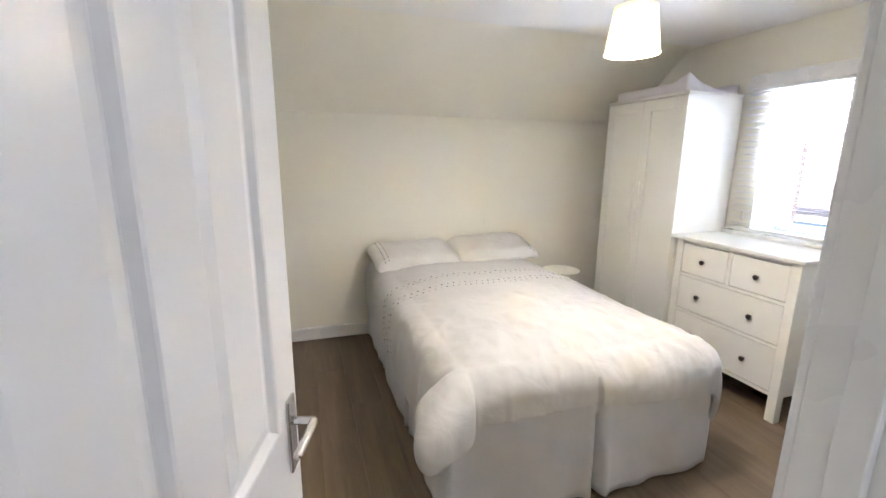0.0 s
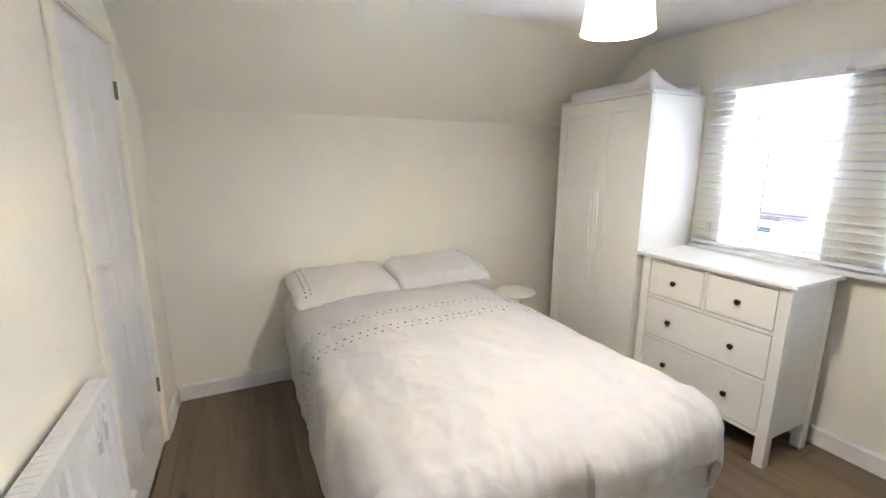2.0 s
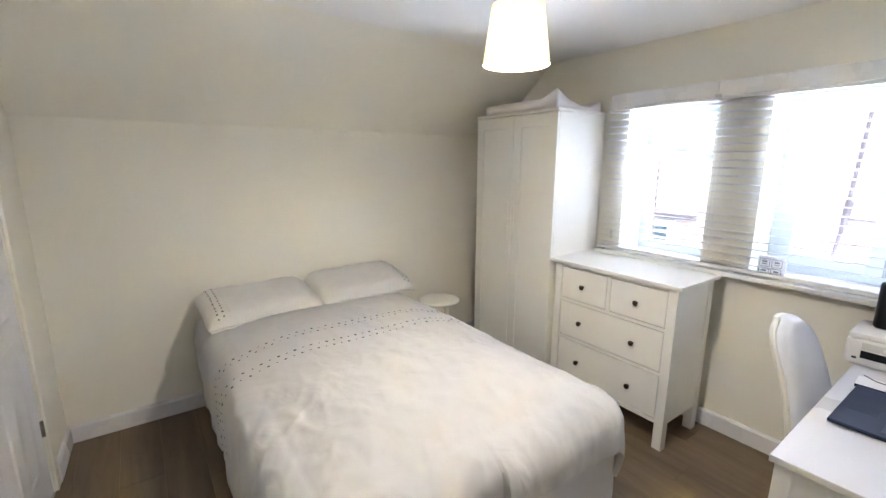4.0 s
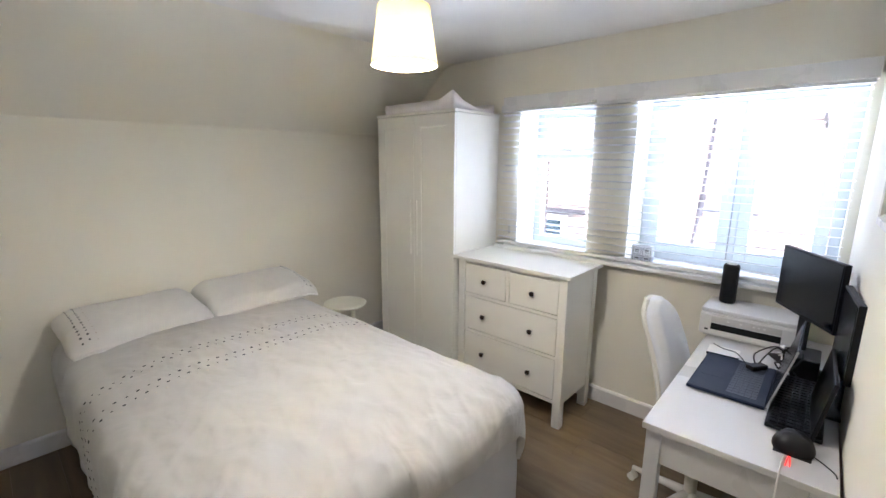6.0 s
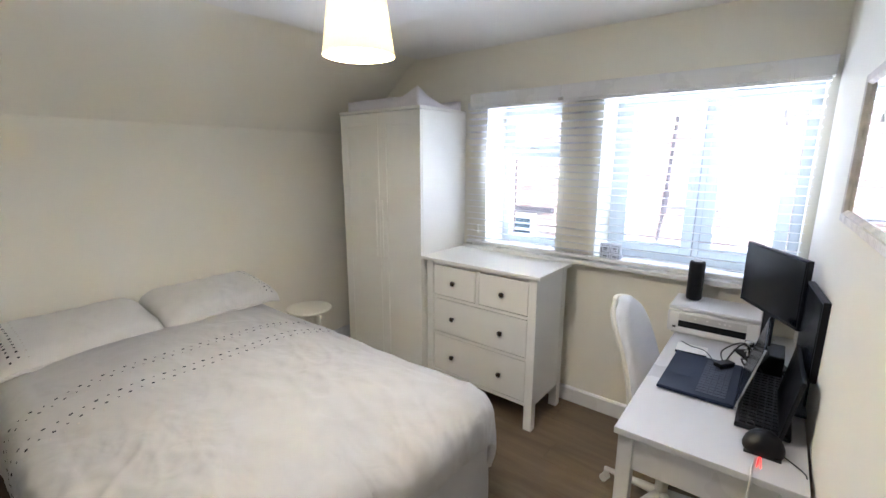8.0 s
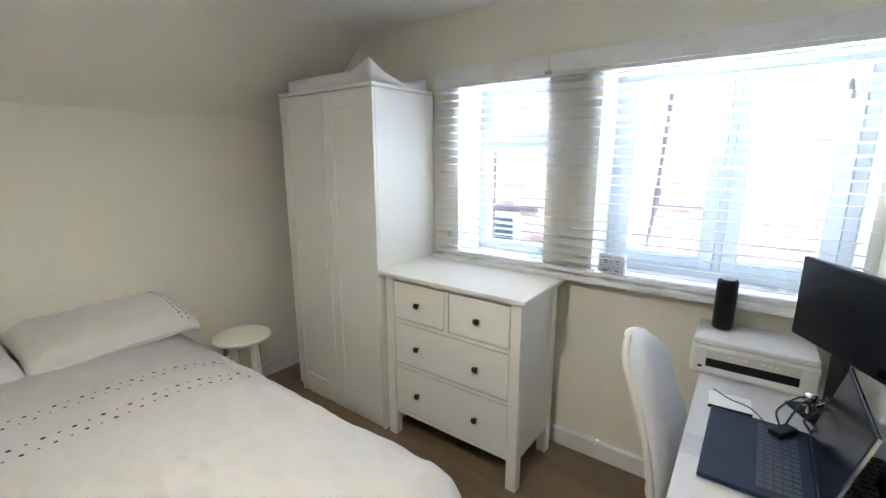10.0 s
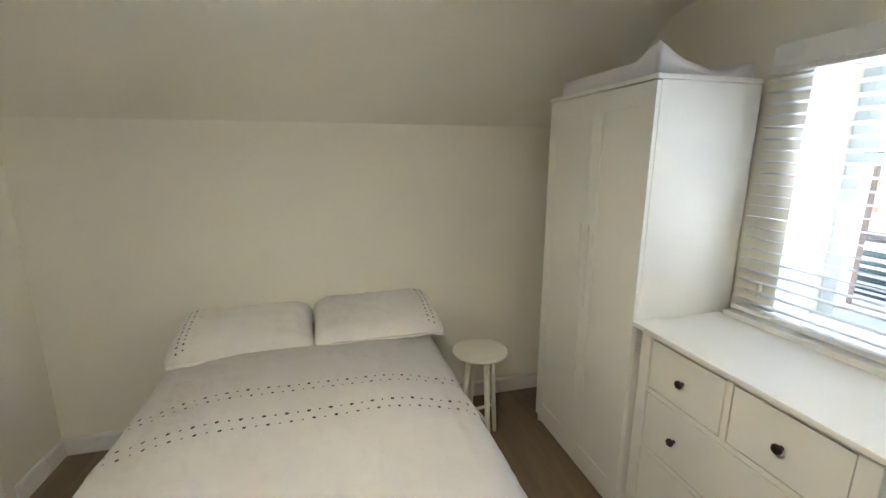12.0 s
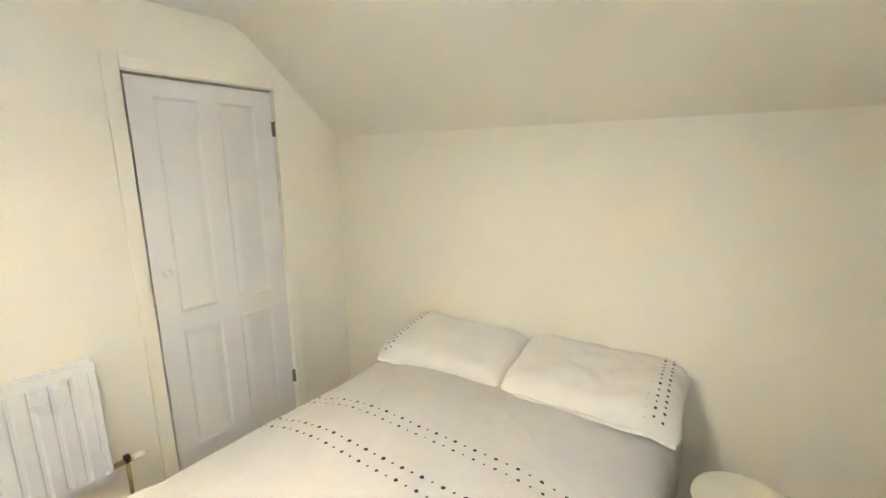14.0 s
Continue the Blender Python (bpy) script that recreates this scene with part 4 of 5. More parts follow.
for k, f in ((0, 0.66), (1, 0.72)):
    a_, b_ = feet[k][0].lerp(feet[k][1], f), feet[k + 2][0].lerp(feet[k + 2][1], f)
    bm = bmesh.new()
    tube(bm, [a_, b_], 0.009, 10)
    part("stretcher", bm, M_STOOL, stool, smooth=True)
sock = thing("wall_socket", (3.30, YH, 0.30), "brushed metal double socket on the wall behind the stool", "socket")
bm = bmesh.new()
box(bm, -0.07, -0.009, -0.043, 0.07, 0.0, 0.043, 0.003)
part("plate", bm, M_CHROME, sock)
for x in (-0.032, 0.032):
    bm = bmesh.new()
    box(bm, x - 0.012, -0.014, 0.012, x + 0.012, -0.009, 0.03, 0.001)
    part("switch", bm, M_TRIM, sock)

# ---- pendant lamp ----
lamp = thing("pendant_lamp", (2.36, 3.048, ZC), "lit pendant lamp with a small tapered cream fabric shade", "pendant lamp")
bm = bmesh.new()
lathe(bm, [(0.102, 1.872 - ZC), (0.079, 2.036 - ZC)], n=48, close=False)
s = part("shade", bm, M_SHADE, lamp, smooth=True)
for r, z in ((0.102, 1.872), (0.079, 2.036)):
    bm = bmesh.new()
    tube(bm, [(r * math.cos(radians(q)), r * math.sin(radians(q)), z - ZC) for q in range(0, 361, 9)], 0.0016, 6)
    part("shade_ring", bm, M_SHADE, lamp, smooth=True)
bm = bmesh.new()
lathe(bm, [(0.045, -0.022), (0.040, -0.030), (0.012, -0.034)][::-1] + [(0.048, 0.0)], n=28)
part("ceiling_rose", bm, M_TRIM, lamp, smooth=True)
bm = bmesh.new()
tube(bm, [(0, 0, -0.03), (0, 0, 2.06 - ZC)], 0.0035, 8)
part("flex", bm, M_TRIM, lamp)
bm = bmesh.new()
lathe(bm, [(0.011, 2.01 - ZC), (0.013, 2.03 - ZC), (0.010, 2.06 - ZC)], n=16)
for q in range(3):
    c, s_ = math.cos(2.094 * q), math.sin(2.094 * q)
    tube(bm, [(0.017 * c, 0.017 * s_, 2.035 - ZC), (0.079 * c, 0.079 * s_, 2.036 - ZC)], 0.0015, 6)
part("lamp_holder", bm, M_TRIM, lamp)
bm = bmesh.new()
lathe(bm, [(0.002, 1.905 - ZC), (0.012, 1.91 - ZC), (0.018, 1.925 - ZC), (0.014, 1.94 - ZC), (0.010, 1.95 - ZC)], n=16)
bl = part("bulb", bm, M_BULB, lamp, smooth=True)
bulb.location = (2.36, 3.048, 1.922)

# ---- desk ----
desk = thing("desk", (2.813, 1.885, 0), "plain white rectangular desk along the wall under the mirror", "desk")
desk.matrix_world = pose(2.805, 1.893, 0, 0, 0, 0.8)
DLN, DWD, DH = 1.235, 0.488, 0.74
bm = bmesh.new()
box(bm, 0, 0, DH - 0.022, DLN, DWD, DH, 0.002)
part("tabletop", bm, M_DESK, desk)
for x in (0.012, DLN - 0.062):
    for y in (0.012, DWD - 0.058):
        bm = bmesh.new()
        box(bm, x, y, 0, x + 0.046, y + 0.046, DH - 0.0225, 0.003)
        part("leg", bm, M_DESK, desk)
bm = bmesh.new()
box(bm, 0.018, 0.058, 0.60, 0.034, DWD - 0.058, DH - 0.0225, 0.001)
box(bm, DLN - 0.034, 0.058, 0.60, DLN - 0.018, DWD - 0.058, DH - 0.0225, 0.001)
box(bm, 0.058, 0.018, 0.60, DLN - 0.062, 0.034, DH - 0.0225, 0.001)
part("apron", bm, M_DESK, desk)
bm = bmesh.new()
box(bm, 0.060, DWD - 0.032, 0.625, DLN - 0.064, DWD - 0.014, DH - 0.025, 0.002)
part("drawer", bm, M_DESK, desk)

# printer
prn = thing("printer", (3.775, 2.06, DH), "white flatbed inkjet printer at the end of the desk", "printer")
prn.matrix_world = pose(3.775, 2.055, DH + 0.001, 0, 0, 1)
bm = bmesh.new()
box(bm, 0.0, 0.0, 0.006, 0.245, 0.375, 0.118, 0.010)
part("body", bm, M_PRINTER, prn, smooth=False)
bm = bmesh.new()
box(bm, 0.004, 0.002, 0.119, 0.245, 0.373, 0.140, 0.006)
part("scanner_lid", bm, M_PRINTER, prn)
bm = bmesh.new()
box(bm, -0.003, 0.05, 0.038, 0.002, 0.325, 0.070, 0.001)
part("paper_slot", bm, M_BLACK, prn)
bm = bmesh.new()
box(bm, -0.004, 0.05, 0.076, 0.002, 0.325, 0.106, 0.001)
part("control_panel", bm, M_PRINTER_GREY, prn)
for y in (0.11, 0.13, 0.15, 0.20, 0.25):
    bm = bmesh.new()
    box(bm, -0.006, y, 0.087, -0.0035, y + 0.009, 0.094, 0.001)
    part("button", bm, M_PRINTER, prn)
bm = bmesh.new()
box(bm, -0.004, 0.335, 0.030, 0.002, 0.350, 0.038, 0.001)
part("usb_socket", bm, M_BLACK, prn)
bm = bmesh.new()
box(bm, 0.01, 0.02, 0, 0.24, 0.355, 0.007)
part("base", bm, M_PRINTER_GREY, prn)

# speaker
spk = thing("portable_speaker", (3.935, 2.35, DH + 0.142), "black cylindrical portable speaker standing on the printer", "speaker")
bm = bmesh.new()
lathe(bm, [(0.030, 0.0), (0.034, 0.004), (0.036, 0.012), (0.036, 0.188), (0.034, 0.196), (0.029, 0.200)], n=32)
part("body", bm, M_BLACK, spk, smooth=True)
bm = bmesh.new()
lathe(bm, [(0.024, 0.2003), (0.022, 0.203), (0.010, 0.203)], n=24)
part("top_cap", bm, M_PRINTER_GREY, spk)
bm = bmesh.new()
tube(bm, smooth_path([(-0.02, 0.008, 0.203), (-0.023, 0.01, 0.213), (-0.018, 0.012, 0.222), (-0.010, 0.01, 0.212), (-0.008, 0.008, 0.203)], 5), 0.0015, 6)
part("hanging_loop", bm, M_WCABLE, spk)

# monitors
def monitor(name, a, b, zb, h, label, stand=True):
    """a screen from a to b (plan), bottom at zb"""
    d = Vector((b[0] - a[0], b[1] - a[1], 0))
    w = d.length
    ang = math.degrees(math.atan2(d.y, d.x))
    t = thing(name, (a[0], a[1], DH), label, "monitor", turn=ang)
    z = zb - DH
    bm = bmesh.new()
    box(bm, 0, 0.006, z, w, 0.026, z + h, 0.003)
    part("case", bm, M_BLACK, t)
    bm = bmesh.new()
    box(bm, 0.008, 0.0035, z + 0.014, w - 0.008, 0.0075, z + h - 0.008, 0.0005)
    part("screen", bm, M_SCREEN, t)
    if stand:
        bm = bmesh.new()
        box(bm, w * 0.45 - 0.03, 0.0265, 0.01, w * 0.45 + 0.03, 0.042, z + h * 0.5, 0.004)
        part("stand_neck", bm, M_BLACK, t)
        bm = bmesh.new()
        box(bm, w * 0.45 - 0.10, -0.03, 0.001, w * 0.45 + 0.10, 0.10, 0.011, 0.004)
        part("stand_foot", bm, M_BLACK, t)
    return t


# the box's front faces the room: run from the near edge to the far edge reversed
monitor("monitor", (3.79, 2.155), (3.45, 1.955), 0.965, 0.265, "black flat monitor on a stand, switched off, angled across the desk")
monitor("monitor", (3.46, 1.948), (3.17, 1.918), 0.895, 0.265, "second black monitor, switched off, close to the wall")

slab = thing("tablet_computer", (3.02, 1.912, DH), "black tablet computer standing on edge against the wall", "tablet computer", turn=2)
bm = bmesh.new()
box(bm, 0, 0, 0, 0.33, 0.012, 0.21, 0.003)
bmesh.ops.transform(bm, matrix=pose(0, 0.045, 0.003, 9, 0, 0), verts=bm.verts)
part("body", bm, M_BLACK, slab)

# laptop: the base lies on the desk, the lid stands open at its far side
lap = thing("laptop", (3.145, 2.09, DH), "dark blue open laptop with a glossy screen on the desk", "laptop")
bm = bmesh.new()
box(bm, 0, 0, 0.003, 0.375, 0.245, 0.016, 0.004)
part("base", bm, M_LAPTOP, lap)
key_mesh = None
for r in range(5):
    for c in range(14):
        bm = None
        if key_mesh is None:
            bm = bmesh.new()
            box(bm, 0, 0, 0, 0.0205, 0.0165, 0.0018, 0.0005)
            k = part("key", bm, M_KEY, lap)
            key_mesh = k.data
        else:
            k = new("key", key_mesh)
            k.parent = lap
        k.location = (0.03 + c * 0.0228, 0.030 + r * 0.0188, 0.0158)
bm = bmesh.new()
box(bm, 0.135, 0.150, 0.0155, 0.245, 0.225, 0.0165, 0.0004)
part("touchpad", bm, M_LAPTOP, lap, "smooth dark touchpad")
LT = 14
bm = bmesh.new()
box(bm, 0, -0.006, 0, 0.375, 0, 0.235, 0.002)
bmesh.ops.transform(bm, matrix=pose(0, 0.0, 0.012, LT, 0, 0), verts=bm.verts)
lid = part("lid", bm, M_LAPTOP, lap)
bm = bmesh.new()
box(bm, 0.008, -0.0005, 0.012, 0.367, 0.0006, 0.228)
bmesh.ops.transform(bm, matrix=pose(0, 0.0005, 0.012, LT, 0, 0), verts=bm.verts)
part("screen", bm, M_SCREEN, lid, "glossy dark laptop screen")
bm = bmesh.new()
box(bm, 0, -0.0062, 0.2352, 0.375, 0.0002, 0.2375)
box(bm, -0.0022, -0.0062, 0.004, -0.0002, 0.0002, 0.2375)
bmesh.ops.transform(bm, matrix=pose(0, 0.0, 0.012, LT, 0, 0), verts=bm.verts)
part("rim", bm, M_CHROME, lid, "bright metal edge of the lid")

# keyboard
kb = thing("keyboard", (3.04, 1.935, DH), "black keyboard lying behind the laptop", "keyboard")
bm = bmesh.new()
box(bm, 0, 0, 0.002, 0.45, 0.145, 0.018, 0.004)
part("body", bm, M_BLACK, kb)
key_mesh = None
for r in range(6):
    for c in range(18):
        if key_mesh is None:
            bm = bmesh.new()
            box(bm, 0, 0, 0, 0.020, 0.018, 0.007, 0.0015)
            k = part("key", bm, M_BLACK, kb)
            key_mesh = k.data
        else:
            k = new("key", key_mesh)
            k.parent = kb
        k.location = (0.012 + c * 0.0238, 0.010 + r * 0.0212, 0.0175)

# mouse
ms = thing("mouse", (2.945, 2.00, DH), "black upright ergonomic mouse at the desk's end", "mouse")
bm = bmesh.new()
bmesh.ops.create_uvsphere(bm, u_segments=24, v_segments=14, radius=1.0)
for v in bm.verts:
    x, y, z = v.co
    z = max(z, -0.35)
    v.co = (x * 0.036 + 0.010 * (z + 0.35), y * 0.052, (z + 0.35) * 0.043 + 0.012 * max(0, x) * (z + 0.35))
part("shell", bm, M_BLACK, ms, smooth=True)
bm = bmesh.new()
box(bm, -0.032, -0.045, 0.0, 0.03, 0.045, 0.003, 0.001)
part("sole", bm, M_BLACK, ms)
# glowing tubes drawn for the red streaks the mouse's light throws on the desk
bm = bmesh.new()
for y0_, y1_ in ((0.003, 0.0), (0.006, 0.010)):
    tube(bm, [(-0.036, y0_, 0.002), (-0.062, (y0_ + y1_) / 2, 0.002), (-0.092, y1_, 0.002)], [0.0012, 0.0016, 0.001], 6)
part("led", bm, M_RED, ms, "red streaks of the mouse's light on the desk, as glowing strips")

# papers, adapter and cables on the desk
pp = thing("notebook", (3.545, 2.225, DH), "small white notebook with a dark spine on the desk", "notebook", turn=4)
bm = bmesh.new()
box(bm, 0, 0, 0.0005, 0.10, 0.12, 0.010, 0.001)
part("paper_block", bm, M_PAPER, pp)
bm = bmesh.new()
box(bm, -0.004, 0.0, 0.0005, -0.0005, 0.12, 0.011, 0.0005)
part("spine", bm, M_BLACK, pp)
ad = thing("usb_hub", (3.42, 2.16, DH + 0.02), "black adapter resting on the laptop with its cables", "adapter", turn=-35)
bm = bmesh.new()
box(bm, 0, 0, 0, 0.075, 0.035, 0.018, 0.003)
part("body", bm, M_BLACK, ad)
for lab, mat, r, pts in (
        ("thin black cable looping over the laptop", M_CABLE, 0.0028, [(3.47, 2.16, 0.775), (3.52, 2.17, 0.80), (3.60, 2.12, 0.82), (3.68, 2.08, 0.79), (3.72, 2.03, 0.75)]),
        ("thin black cable running to the notebook", M_CABLE, 0.0018, [(3.43, 2.18, 0.775), (3.50, 2.23, 0.79), (3.58, 2.29, 0.765), (3.66, 2.34, 0.748)]),
        ("black cable behind the keyboard", M_CABLE, 0.003, [(3.50, 2.02, 0.745), (3.56, 2.06, 0.79), (3.62, 2.02, 0.80), (3.66, 1.97, 0.75)]),
        ("black cable under the monitors", M_CABLE, 0.003, [(3.55, 1.96, 0.745), (3.60, 2.01, 0.82), (3.66, 2.07, 0.80), (3.70, 2.02, 0.745)]),
        ("black cable coiled beside the box", M_CABLE, 0.0035, [(3.48, 2.06, 0.745), (3.53, 2.10, 0.775), (3.60, 2.09, 0.76), (3.62, 2.05, 0.80), (3.56, 2.03, 0.845), (3.50, 2.02, 0.83), (3.49, 2.06, 0.76)]),
        ("black cable from the box to the laptop", M_CABLE, 0.003, [(3.58, 2.05, 0.79), (3.57, 2.10, 0.83), (3.52, 2.13, 0.81), (3.48, 2.15, 0.775)]),
        ("grey cable drooping under the monitors", M_WCABLE, 0.002, [(3.69, 2.00, 0.84), (3.66, 2.06, 0.79), (3.70, 2.10, 0.752), (3.73, 2.06, 0.744)]),
        ("black mouse cable trailing to the wall", M_CABLE, 0.0018, [(2.96, 1.965, 0.745), (2.93, 1.93, 0.744), (2.90, 1.905, 0.744), (2.88, 1.90, 0.743)]),
        ("white cable hanging over the desk's end", M_WCABLE, 0.0022, [(2.90, 2.015, 0.742), (2.84, 2.02, 0.745), (2.795, 2.02, 0.725), (2.790, 2.025, 0.55), (2.82, 2.04, 0.42), (2.90, 2.06, 0.36)])):
    bm = bmesh.new()
    tube(bm, smooth_path(pts, 7), r, 8)
    tagged(part("cable", bm, mat, smooth=True), lab, "cable")
dock = thing("docking_box", (3.52, 1.965, DH), "black box among cables under the monitors", "electronic device")
bm = bmesh.new()
box(bm, 0, 0, 0.001, 0.16, 0.085, 0.085, 0.006)
part("case", bm, M_BLACK, dock)
bs = thing("webcam_stand", (3.66, 2.085, DH), "small silver desk gadget behind the laptop", "electronic device")
bm = bmesh.new()
lathe(bm, [(0.025, 0.001), (0.025, 0.006), (0.006, 0.010), (0.006, 0.05), (0.018, 0.055), (0.018, 0.075), (0.008, 0.078)], n=18)
part("body", bm, M_CHROME, bs, smooth=True)

# desk chair
chair = thing("desk_chair", (3.41, 2.315, 0), "pale grey swivel chair with cream shell, tucked at the desk", "chair", turn=-14)
bm = bmesh.new()
back = []
for j in range(17):
    f = 1 - (1 - j / 16) ** 1.7
    z = 0.40 + 0.57 * f
    yy = 0.10 + 0.165 * f - 0.035 * math.sin(f * math.pi)
    hw = 0.136 * (1 - 0.12 * f) * max(0.42, (1 - max(0, (f - 0.78) / 0.22) ** 2.6) ** 0.5)
    row = []
    for i in range(15):
        u = -1 + i / 7
        row.append((u * hw, yy - 0.02 * u * u * (1 - 0.4 * f), z - 0.006 * u * u * f))
    back.append(row)
front = [[bm.verts.new((x, y - 0.045 * (1 - abs(-1 + i / 7) ** 4) * (1 - (2 * j / 16 - 1) ** 8), z)) for i, (x, y, z) in enumerate(r)] for j, r in enumerate(back)]
rear = [[bm.verts.new((x, y + 0.004, z)) for x, y, z in r] for r in back]
for g in (front, rear):
    for j in range(16):
        for i in range(14):
            bm.faces.new((g[j][i], g[j][i + 1], g[j + 1][i + 1], g[j + 1][i]))
for i in range(14):
    for j in (0, 16):
        bm.faces.new((front[j][i], front[j][i + 1], rear[j][i + 1], rear[j][i]))
for j in range(16):
    for i in (0, 14):
        bm.faces.new((front[j][i], front[j + 1][i], rear[j + 1][i], rear[j][i]))
part("backrest_cover", bm, M_CHAIR, chair, smooth=True)
bm = bmesh.new()
g1 = [[bm.verts.new((x * 1.03, y + 0.007, z)) for x, y, z in r] for r in back]
g2 = [[bm.verts.new((x * 1.0, y + 0.030, z)) for x, y, z in r] for r in back]
for g in (g1, g2):
    for j in range(16):
        for i in range(14):
            bm.faces.new((g[j][i], g[j][i + 1], g[j + 1][i + 1], g[j + 1][i]))
for i in range(14):
    for j in (0, 16):
        bm.faces.new((g1[j][i], g1[j][i + 1], g2[j][i + 1], g2[j][i]))
for j in range(16):
    for i in (0, 14):
        bm.faces.new((g1[j][i], g1[j + 1][i], g2[j + 1][i], g2[j][i]))
part("backrest_shell", bm, M_CHAIR_SHELL, chair, "cream moulded back shell", smooth=True)
bm = bmesh.new()
bmesh.ops.create_uvsphere(bm, u_segments=32, v_segments=16, radius=1.0)
for v in bm.verts:
    x, y, z = v.co
    q = 1 / max(1e-6, (abs(x) ** 4 + abs(y) ** 4) ** 0.25) * math.hypot(x, y) if abs(x) + abs(y) > 1e-6 else 1
    v.co = (x * q * 0.225, y * q * 0.19 - 0.06, 0.435 + z * 0.04)
part("seat", bm, M_CHAIR, chair, smooth=True)
bm = bmesh.new()
box(bm, -0.05, -0.06, 0.375, 0.05, 0.16, 0.398, 0.005)
tube(bm, smooth_path([(0, 0.08, 0.385), (0, 0.14, 0.375), (0, 0.165, 0.41), (0, 0.15, 0.52)], 5), 0.016, 10)
part("seat_bracket", bm, M_CHAIR_SHELL, chair)
bm = bmesh.new()
tube(bm, [(0, 0, 0.09), (0, 0, 0.24)], 0.026, 16)
tube(bm, [(0, 0, 0.24), (0, 0, 0.376)], 0.014, 12)
part("gas_column", bm, M_CHAIR_SHELL, chair, smooth=True)
for k in range(5):
    q = radians(72 * k + 20)
    c, s = math.cos(q), math.sin(q)
    bm = bmesh.new()
    tube(bm, [(0.02 * c, 0.02 * s, 0.105), (0.15 * c, 0.15 * s, 0.085), (0.27 * c, 0.27 * s, 0.066)], [0.022, 0.016, 0.011], 10)
    part("base_arm", bm, M_CHAIR_SHELL, chair, smooth=True)
    bm = bmesh.new()
    for o in (-0.014, 0.014):
        cx, cy = 0.268 * c - s * o, 0.268 * s + c * o
        tube(bm, [(cx + s * 0.005, cy - c * 0.005, 0.0195), (cx - s * 0.005, cy + c * 0.005, 0.0195)], 0.019, 16)
    tube(bm, [(0.268 * c, 0.268 * s, 0.03), (0.268 * c, 0.268 * s, 0.062)], 0.007, 8)
    part("castor", bm, M_CHAIR_SHELL, chair)

# mirror on the desk wall
mir = thing("wall_mirror", (0, 0, 0), "rectangular wall mirror in a mottled silver-gold frame above the desk", "mirror")
mir.matrix_world = pose(2.39, wall_y(2.39), 1.41, 0, 0, SKEW)
MWD, MHT = 0.79, 0.405
bm = bmesh.new()
ring = []
for inset, y in ((0, 0.002), (0, 0.012), (0.008, 0.020), (0.026, 0.018), (0.034, 0.010), (0.034, 0.002)):
    ring.append([bm.verts.new((x, y, z)) for x, z in ((inset, inset), (MWD - inset, inset), (MWD - inset, MHT - inset), (inset, MHT - inset))])
for a, b in zip(ring, ring[1:]):
    for k in range(4):
        bm.faces.new((a[k], a[(k + 1) % 4], b[(k + 1) % 4], b[k]))
part("frame", bm, M_FRAME, mir)
bm = bmesh.new()
box(bm, 0.032, 0.003, 0.032, MWD - 0.032, 0.008, MHT - 0.032)
part("glass", bm, M_MIRROR, mir)
bm = bmesh.new()
for k in range(46):
    x = 0.004 + k * (MWD - 0.02) / 46
    box(bm, x, 0.0165, 0.004, x + 0.012, 0.023, 0.024, 0.002)
part("beading", bm, M_FOIL, mir, "crumpled silver beading", kind="stuff")

# letter block on the sill
pb = thing("letter_box_sign", (4.058, 2.815, SILL), "small light box sign with black letters on the window sill", "ornament", turn=90)
bm = bmesh.new()
box(bm, -0.06, 0.0, 0.001, 0.06, 0.03, 0.115, 0.003)
part("case", bm, M_SLAT, pb)
bm = bmesh.new()
for z in (0.012, 0.06):
    for x in (-0.05, 0.004):
        for q in ((x, z, x + 0.046, z + 0.002), (x, z + 0.040, x + 0.046, z + 0.042), (x, z, x + 0.002, z + 0.042), (x + 0.044, z, x + 0.046, z + 0.042)):
            box(bm, q[0], 0.0295, q[1], q[2], 0.0325, q[3])
        box(bm, x + 0.012, 0.0295, z + 0.012, x + 0.034, 0.0325, z + 0.016)
        box(bm, x + 0.012, 0.0295, z + 0.022, x + 0.034, 0.0325, z + 0.030)
part("letters", bm, M_DOT_GREY, pb, "plain dark bars for its lettering")

# ---- outside ----
bm = bmesh.new()
box(bm, -120, -120, -2.75, 120, 120, -2.7)
setting("ground", bm, M_GROUND, "grey paving outside", "ground")
bm = bmesh.new()
FXO = 8.5
box(bm, FXO, -6, -2.7, FXO + 0.3, 12, 3.9)
setting("far_wall", bm, M_MORTAR, "pale mortar of the brick house opposite", "wall")
bm = bmesh.new()
bw, bh = 0.225, 0.075
holes = [(5.50, 6.38, -0.13, 0.64)]
vs_, fs_ = [], []
for r in range(-8, 50):
    for c in range(-4, 42):
        y0 = c * bw + (bw / 2 if r % 2 else 0)
        z0 = r * bh
        if any(a - 0.06 < y0 + 0.1 < b + 0.06 and d - 0.05 < z0 + 0.03 < e_ + 0.05 for a, b, d, e_ in holes):
            continue
        p = random.uniform(0.006, 0.014)
        k = len(vs_)
        for x in (FXO, FXO - p):
            vs_ += [(x, y0, z0), (x, y0 + bw - 0.01, z0), (x, y0 + bw - 0.01, z0 + bh - 0.01), (x, y0, z0 + bh - 0.01)]
        fs_ += [(k + 4, k + 5, k + 6, k + 7), (k, k + 1, k + 5, k + 4), (k + 1, k + 2, k + 6, k + 5), (k + 2, k + 3, k + 7, k + 6), (k + 3, k, k + 4, k + 7)]
bm.free()
me = bpy.data.meshes.new("brickwork")
me.from_pydata(vs_, [], fs_)
me.materials.append(M_BRICK)
tagged(new("brickwork", me), "pinkish brick courses of the house opposite", "wall", kind="stuff")
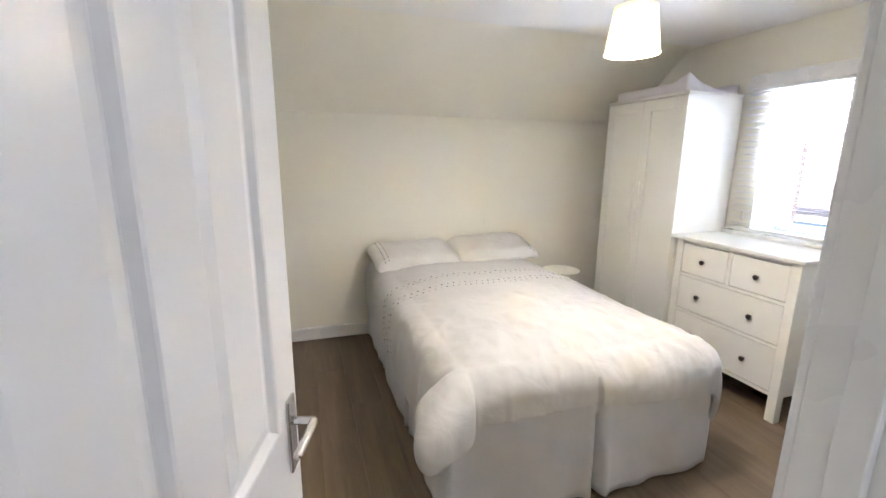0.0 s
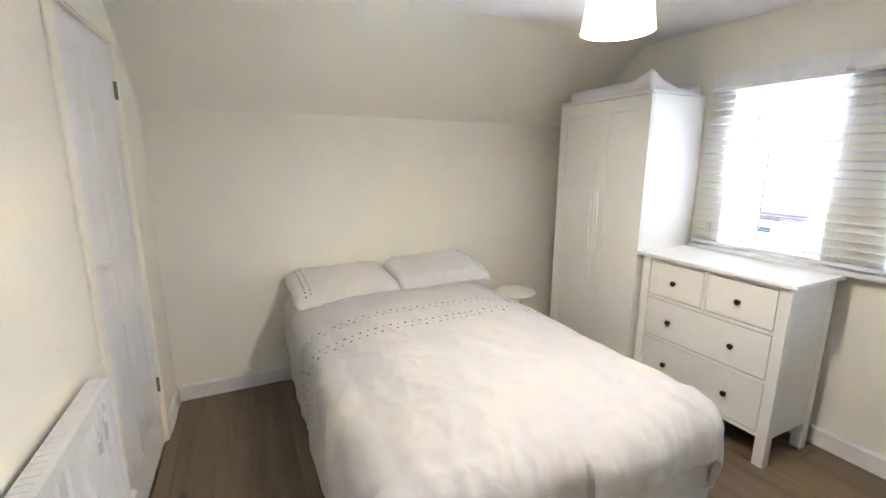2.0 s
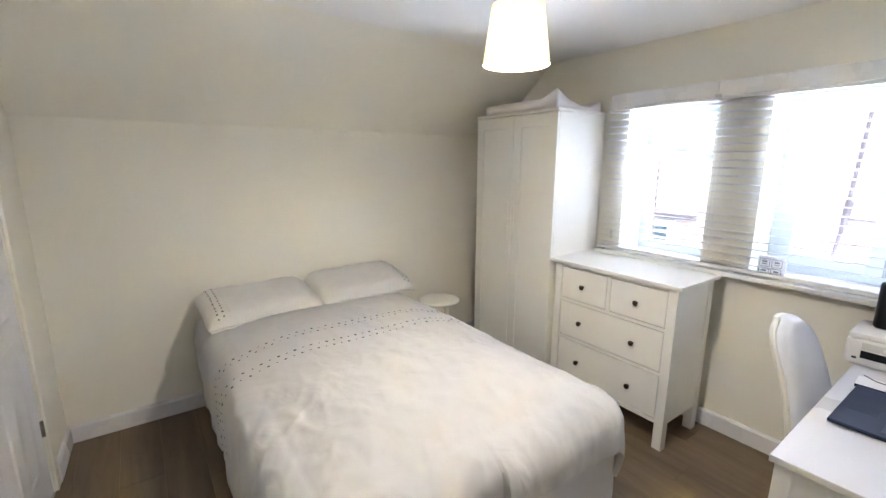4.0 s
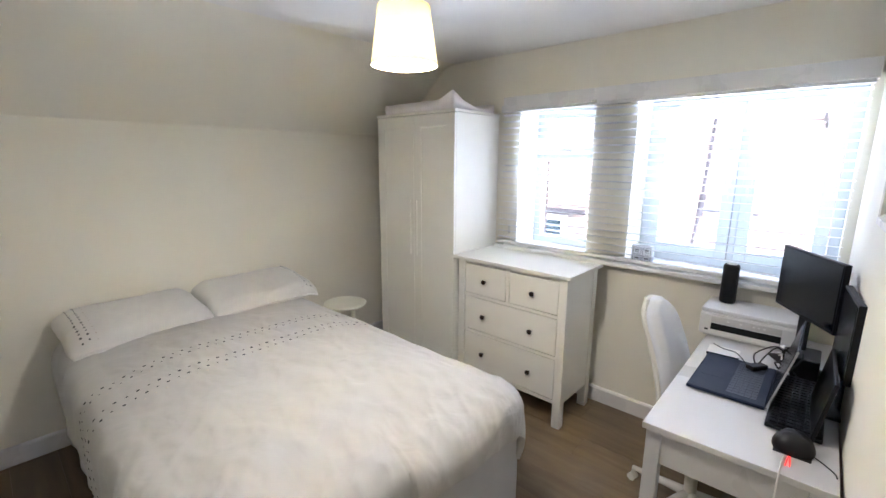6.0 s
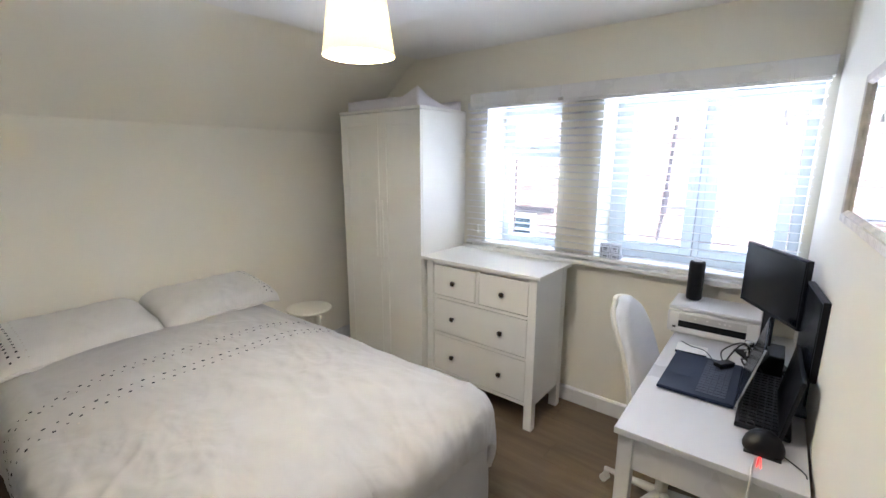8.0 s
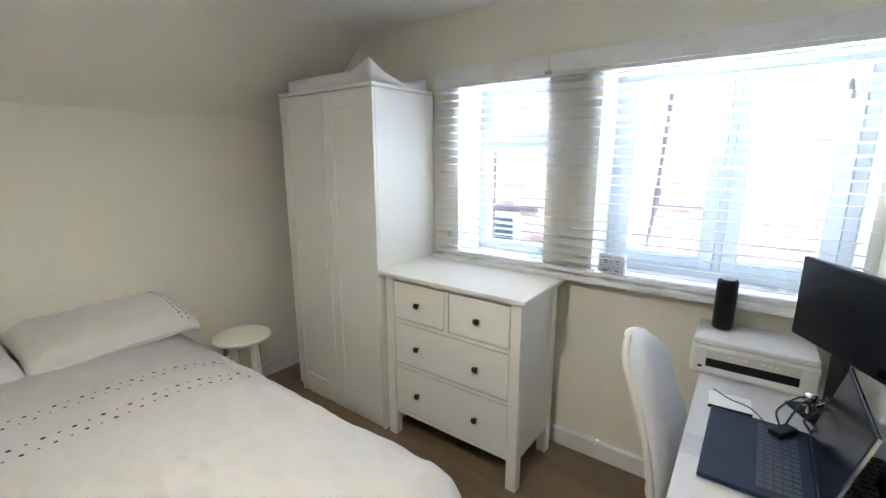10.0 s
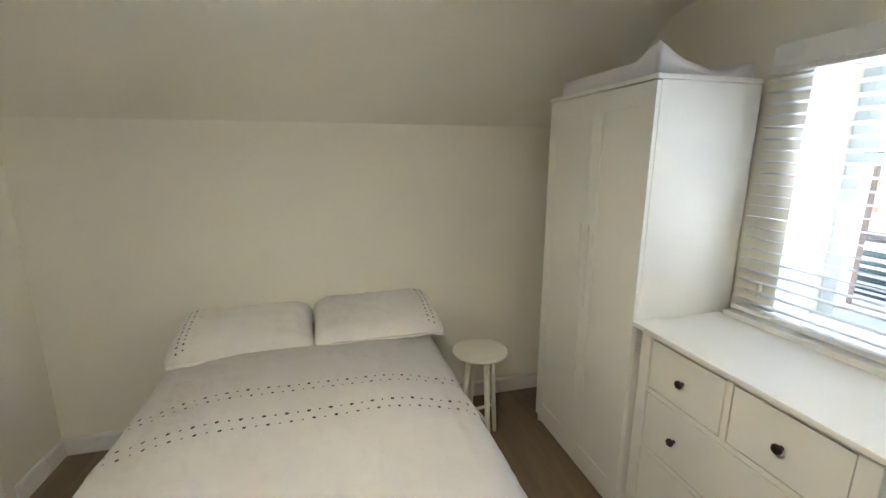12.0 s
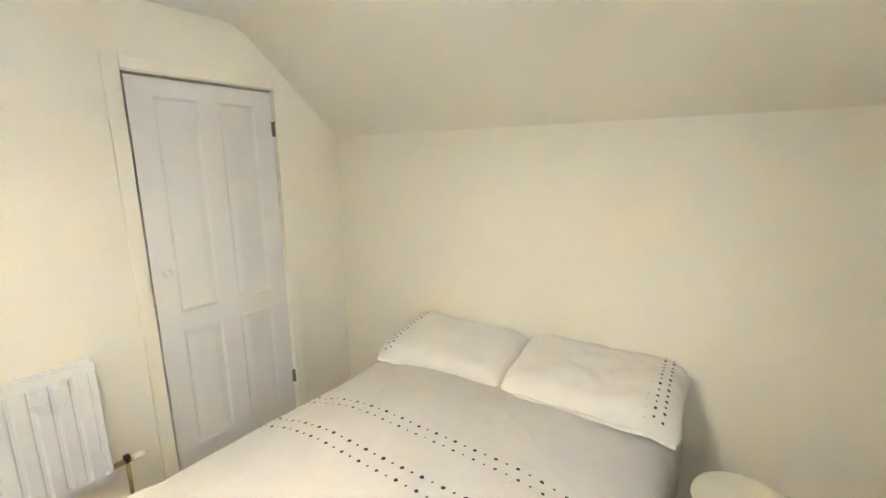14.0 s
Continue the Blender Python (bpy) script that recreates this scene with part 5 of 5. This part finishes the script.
fw = tagged(new("window_3"), "white-framed slatted window low in the house opposite", "window", kind="structure")
bm = bmesh.new()
ring_frame(bm, 5.50, 6.38, -0.13, 0.64, 0.11, FXO - 0.03, FXO + 0.02, 0.004)
part("window_frame", bm, M_TRIM, fw)
bm = bmesh.new()
box(bm, FXO - 0.003, 5.61, -0.02, FXO - 0.001, 6.27, 0.53)
part("pane", bm, M_DARKGLASS, fw)
for k in range(5):
    bm = bmesh.new()
    box(bm, FXO - 0.02, 5.61, 0.02 + k * 0.1, FXO - 0.006, 6.27, 0.05 + k * 0.1)
    part("louvre", bm, M_UPVC, fw)
pipes = thing("drainpipe", (FXO - 0.08, 3.0, 0), "dark drainpipe with branches on the brick house opposite", "drainpipe")
for name, pts, r in (("upright", [(0, 0.52, -2.6), (0, 0.52, 0.1), (0, 0.45, 0.75), (0, 0.42, 1.3), (0, 0.36, 2.6)], 0.022), ("branch", [(0, 0.45, 0.90), (0, -0.25, 0.88)], 0.018), ("hopper", [(0, 0.44, 0.82), (0, 0.42, 1.12)], 0.04)):
    bm = bmesh.new()
    tube(bm, pts, r, 10)
    part(name, bm, M_PIPE, pipes)
led = thing("ledge", (FXO - 0.1, 5.72, 0.68), "dark stone ledge on the house opposite", "ledge")
bm = bmesh.new()
box(bm, -0.02, -0.55, 0, 0.1, 0.95, 0.07, 0.01)
part("stone", bm, M_PIPE, led)

# ---- floorboards last ----
bm = bmesh.new()
box(bm, 0.2, 0.0, -0.2, 4.4, 5.3, -0.014)
fl = setting("floor", bm, M_OAK, "wide grey-brown oak floorboards", "floor")
random.seed(11)
x, col = 3.6 - 0.19 * 15, 0
rnd = random.Random(5)
while x < XR:
    y = 0.1 - rnd.uniform(0, 1.4)
    while y < YH:
        L_ = rnd.uniform(1.3, 2.2)
        x0, x1, y0, y1 = max(x, 0.25), min(x + 0.19, XR), max(y, 0.1), min(y + L_, YH)
        if x1 - x0 > 0.01 and y1 - y0 > 0.02:
            bm = bmesh.new()
            g = 0.0004
            vv = []
            for dz, e_ in ((-0.014, g), (-0.0012, g), (0.0, g + 0.0008)):
                vv.append([bm.verts.new((a, b, dz)) for a, b in ((x0 + e_, y0 + e_), (x1 - e_, y0 + e_), (x1 - e_, y1 - e_), (x0 + e_, y1 - e_))])
            for a, b in zip(vv, vv[1:]):
                for k in range(4):
                    bm.faces.new((a[k], a[(k + 1) % 4], b[(k + 1) % 4], b[k]))
            bm.faces.new(vv[-1])
            part("board", bm, M_OAK, fl)
        y += L_
    x += 0.19
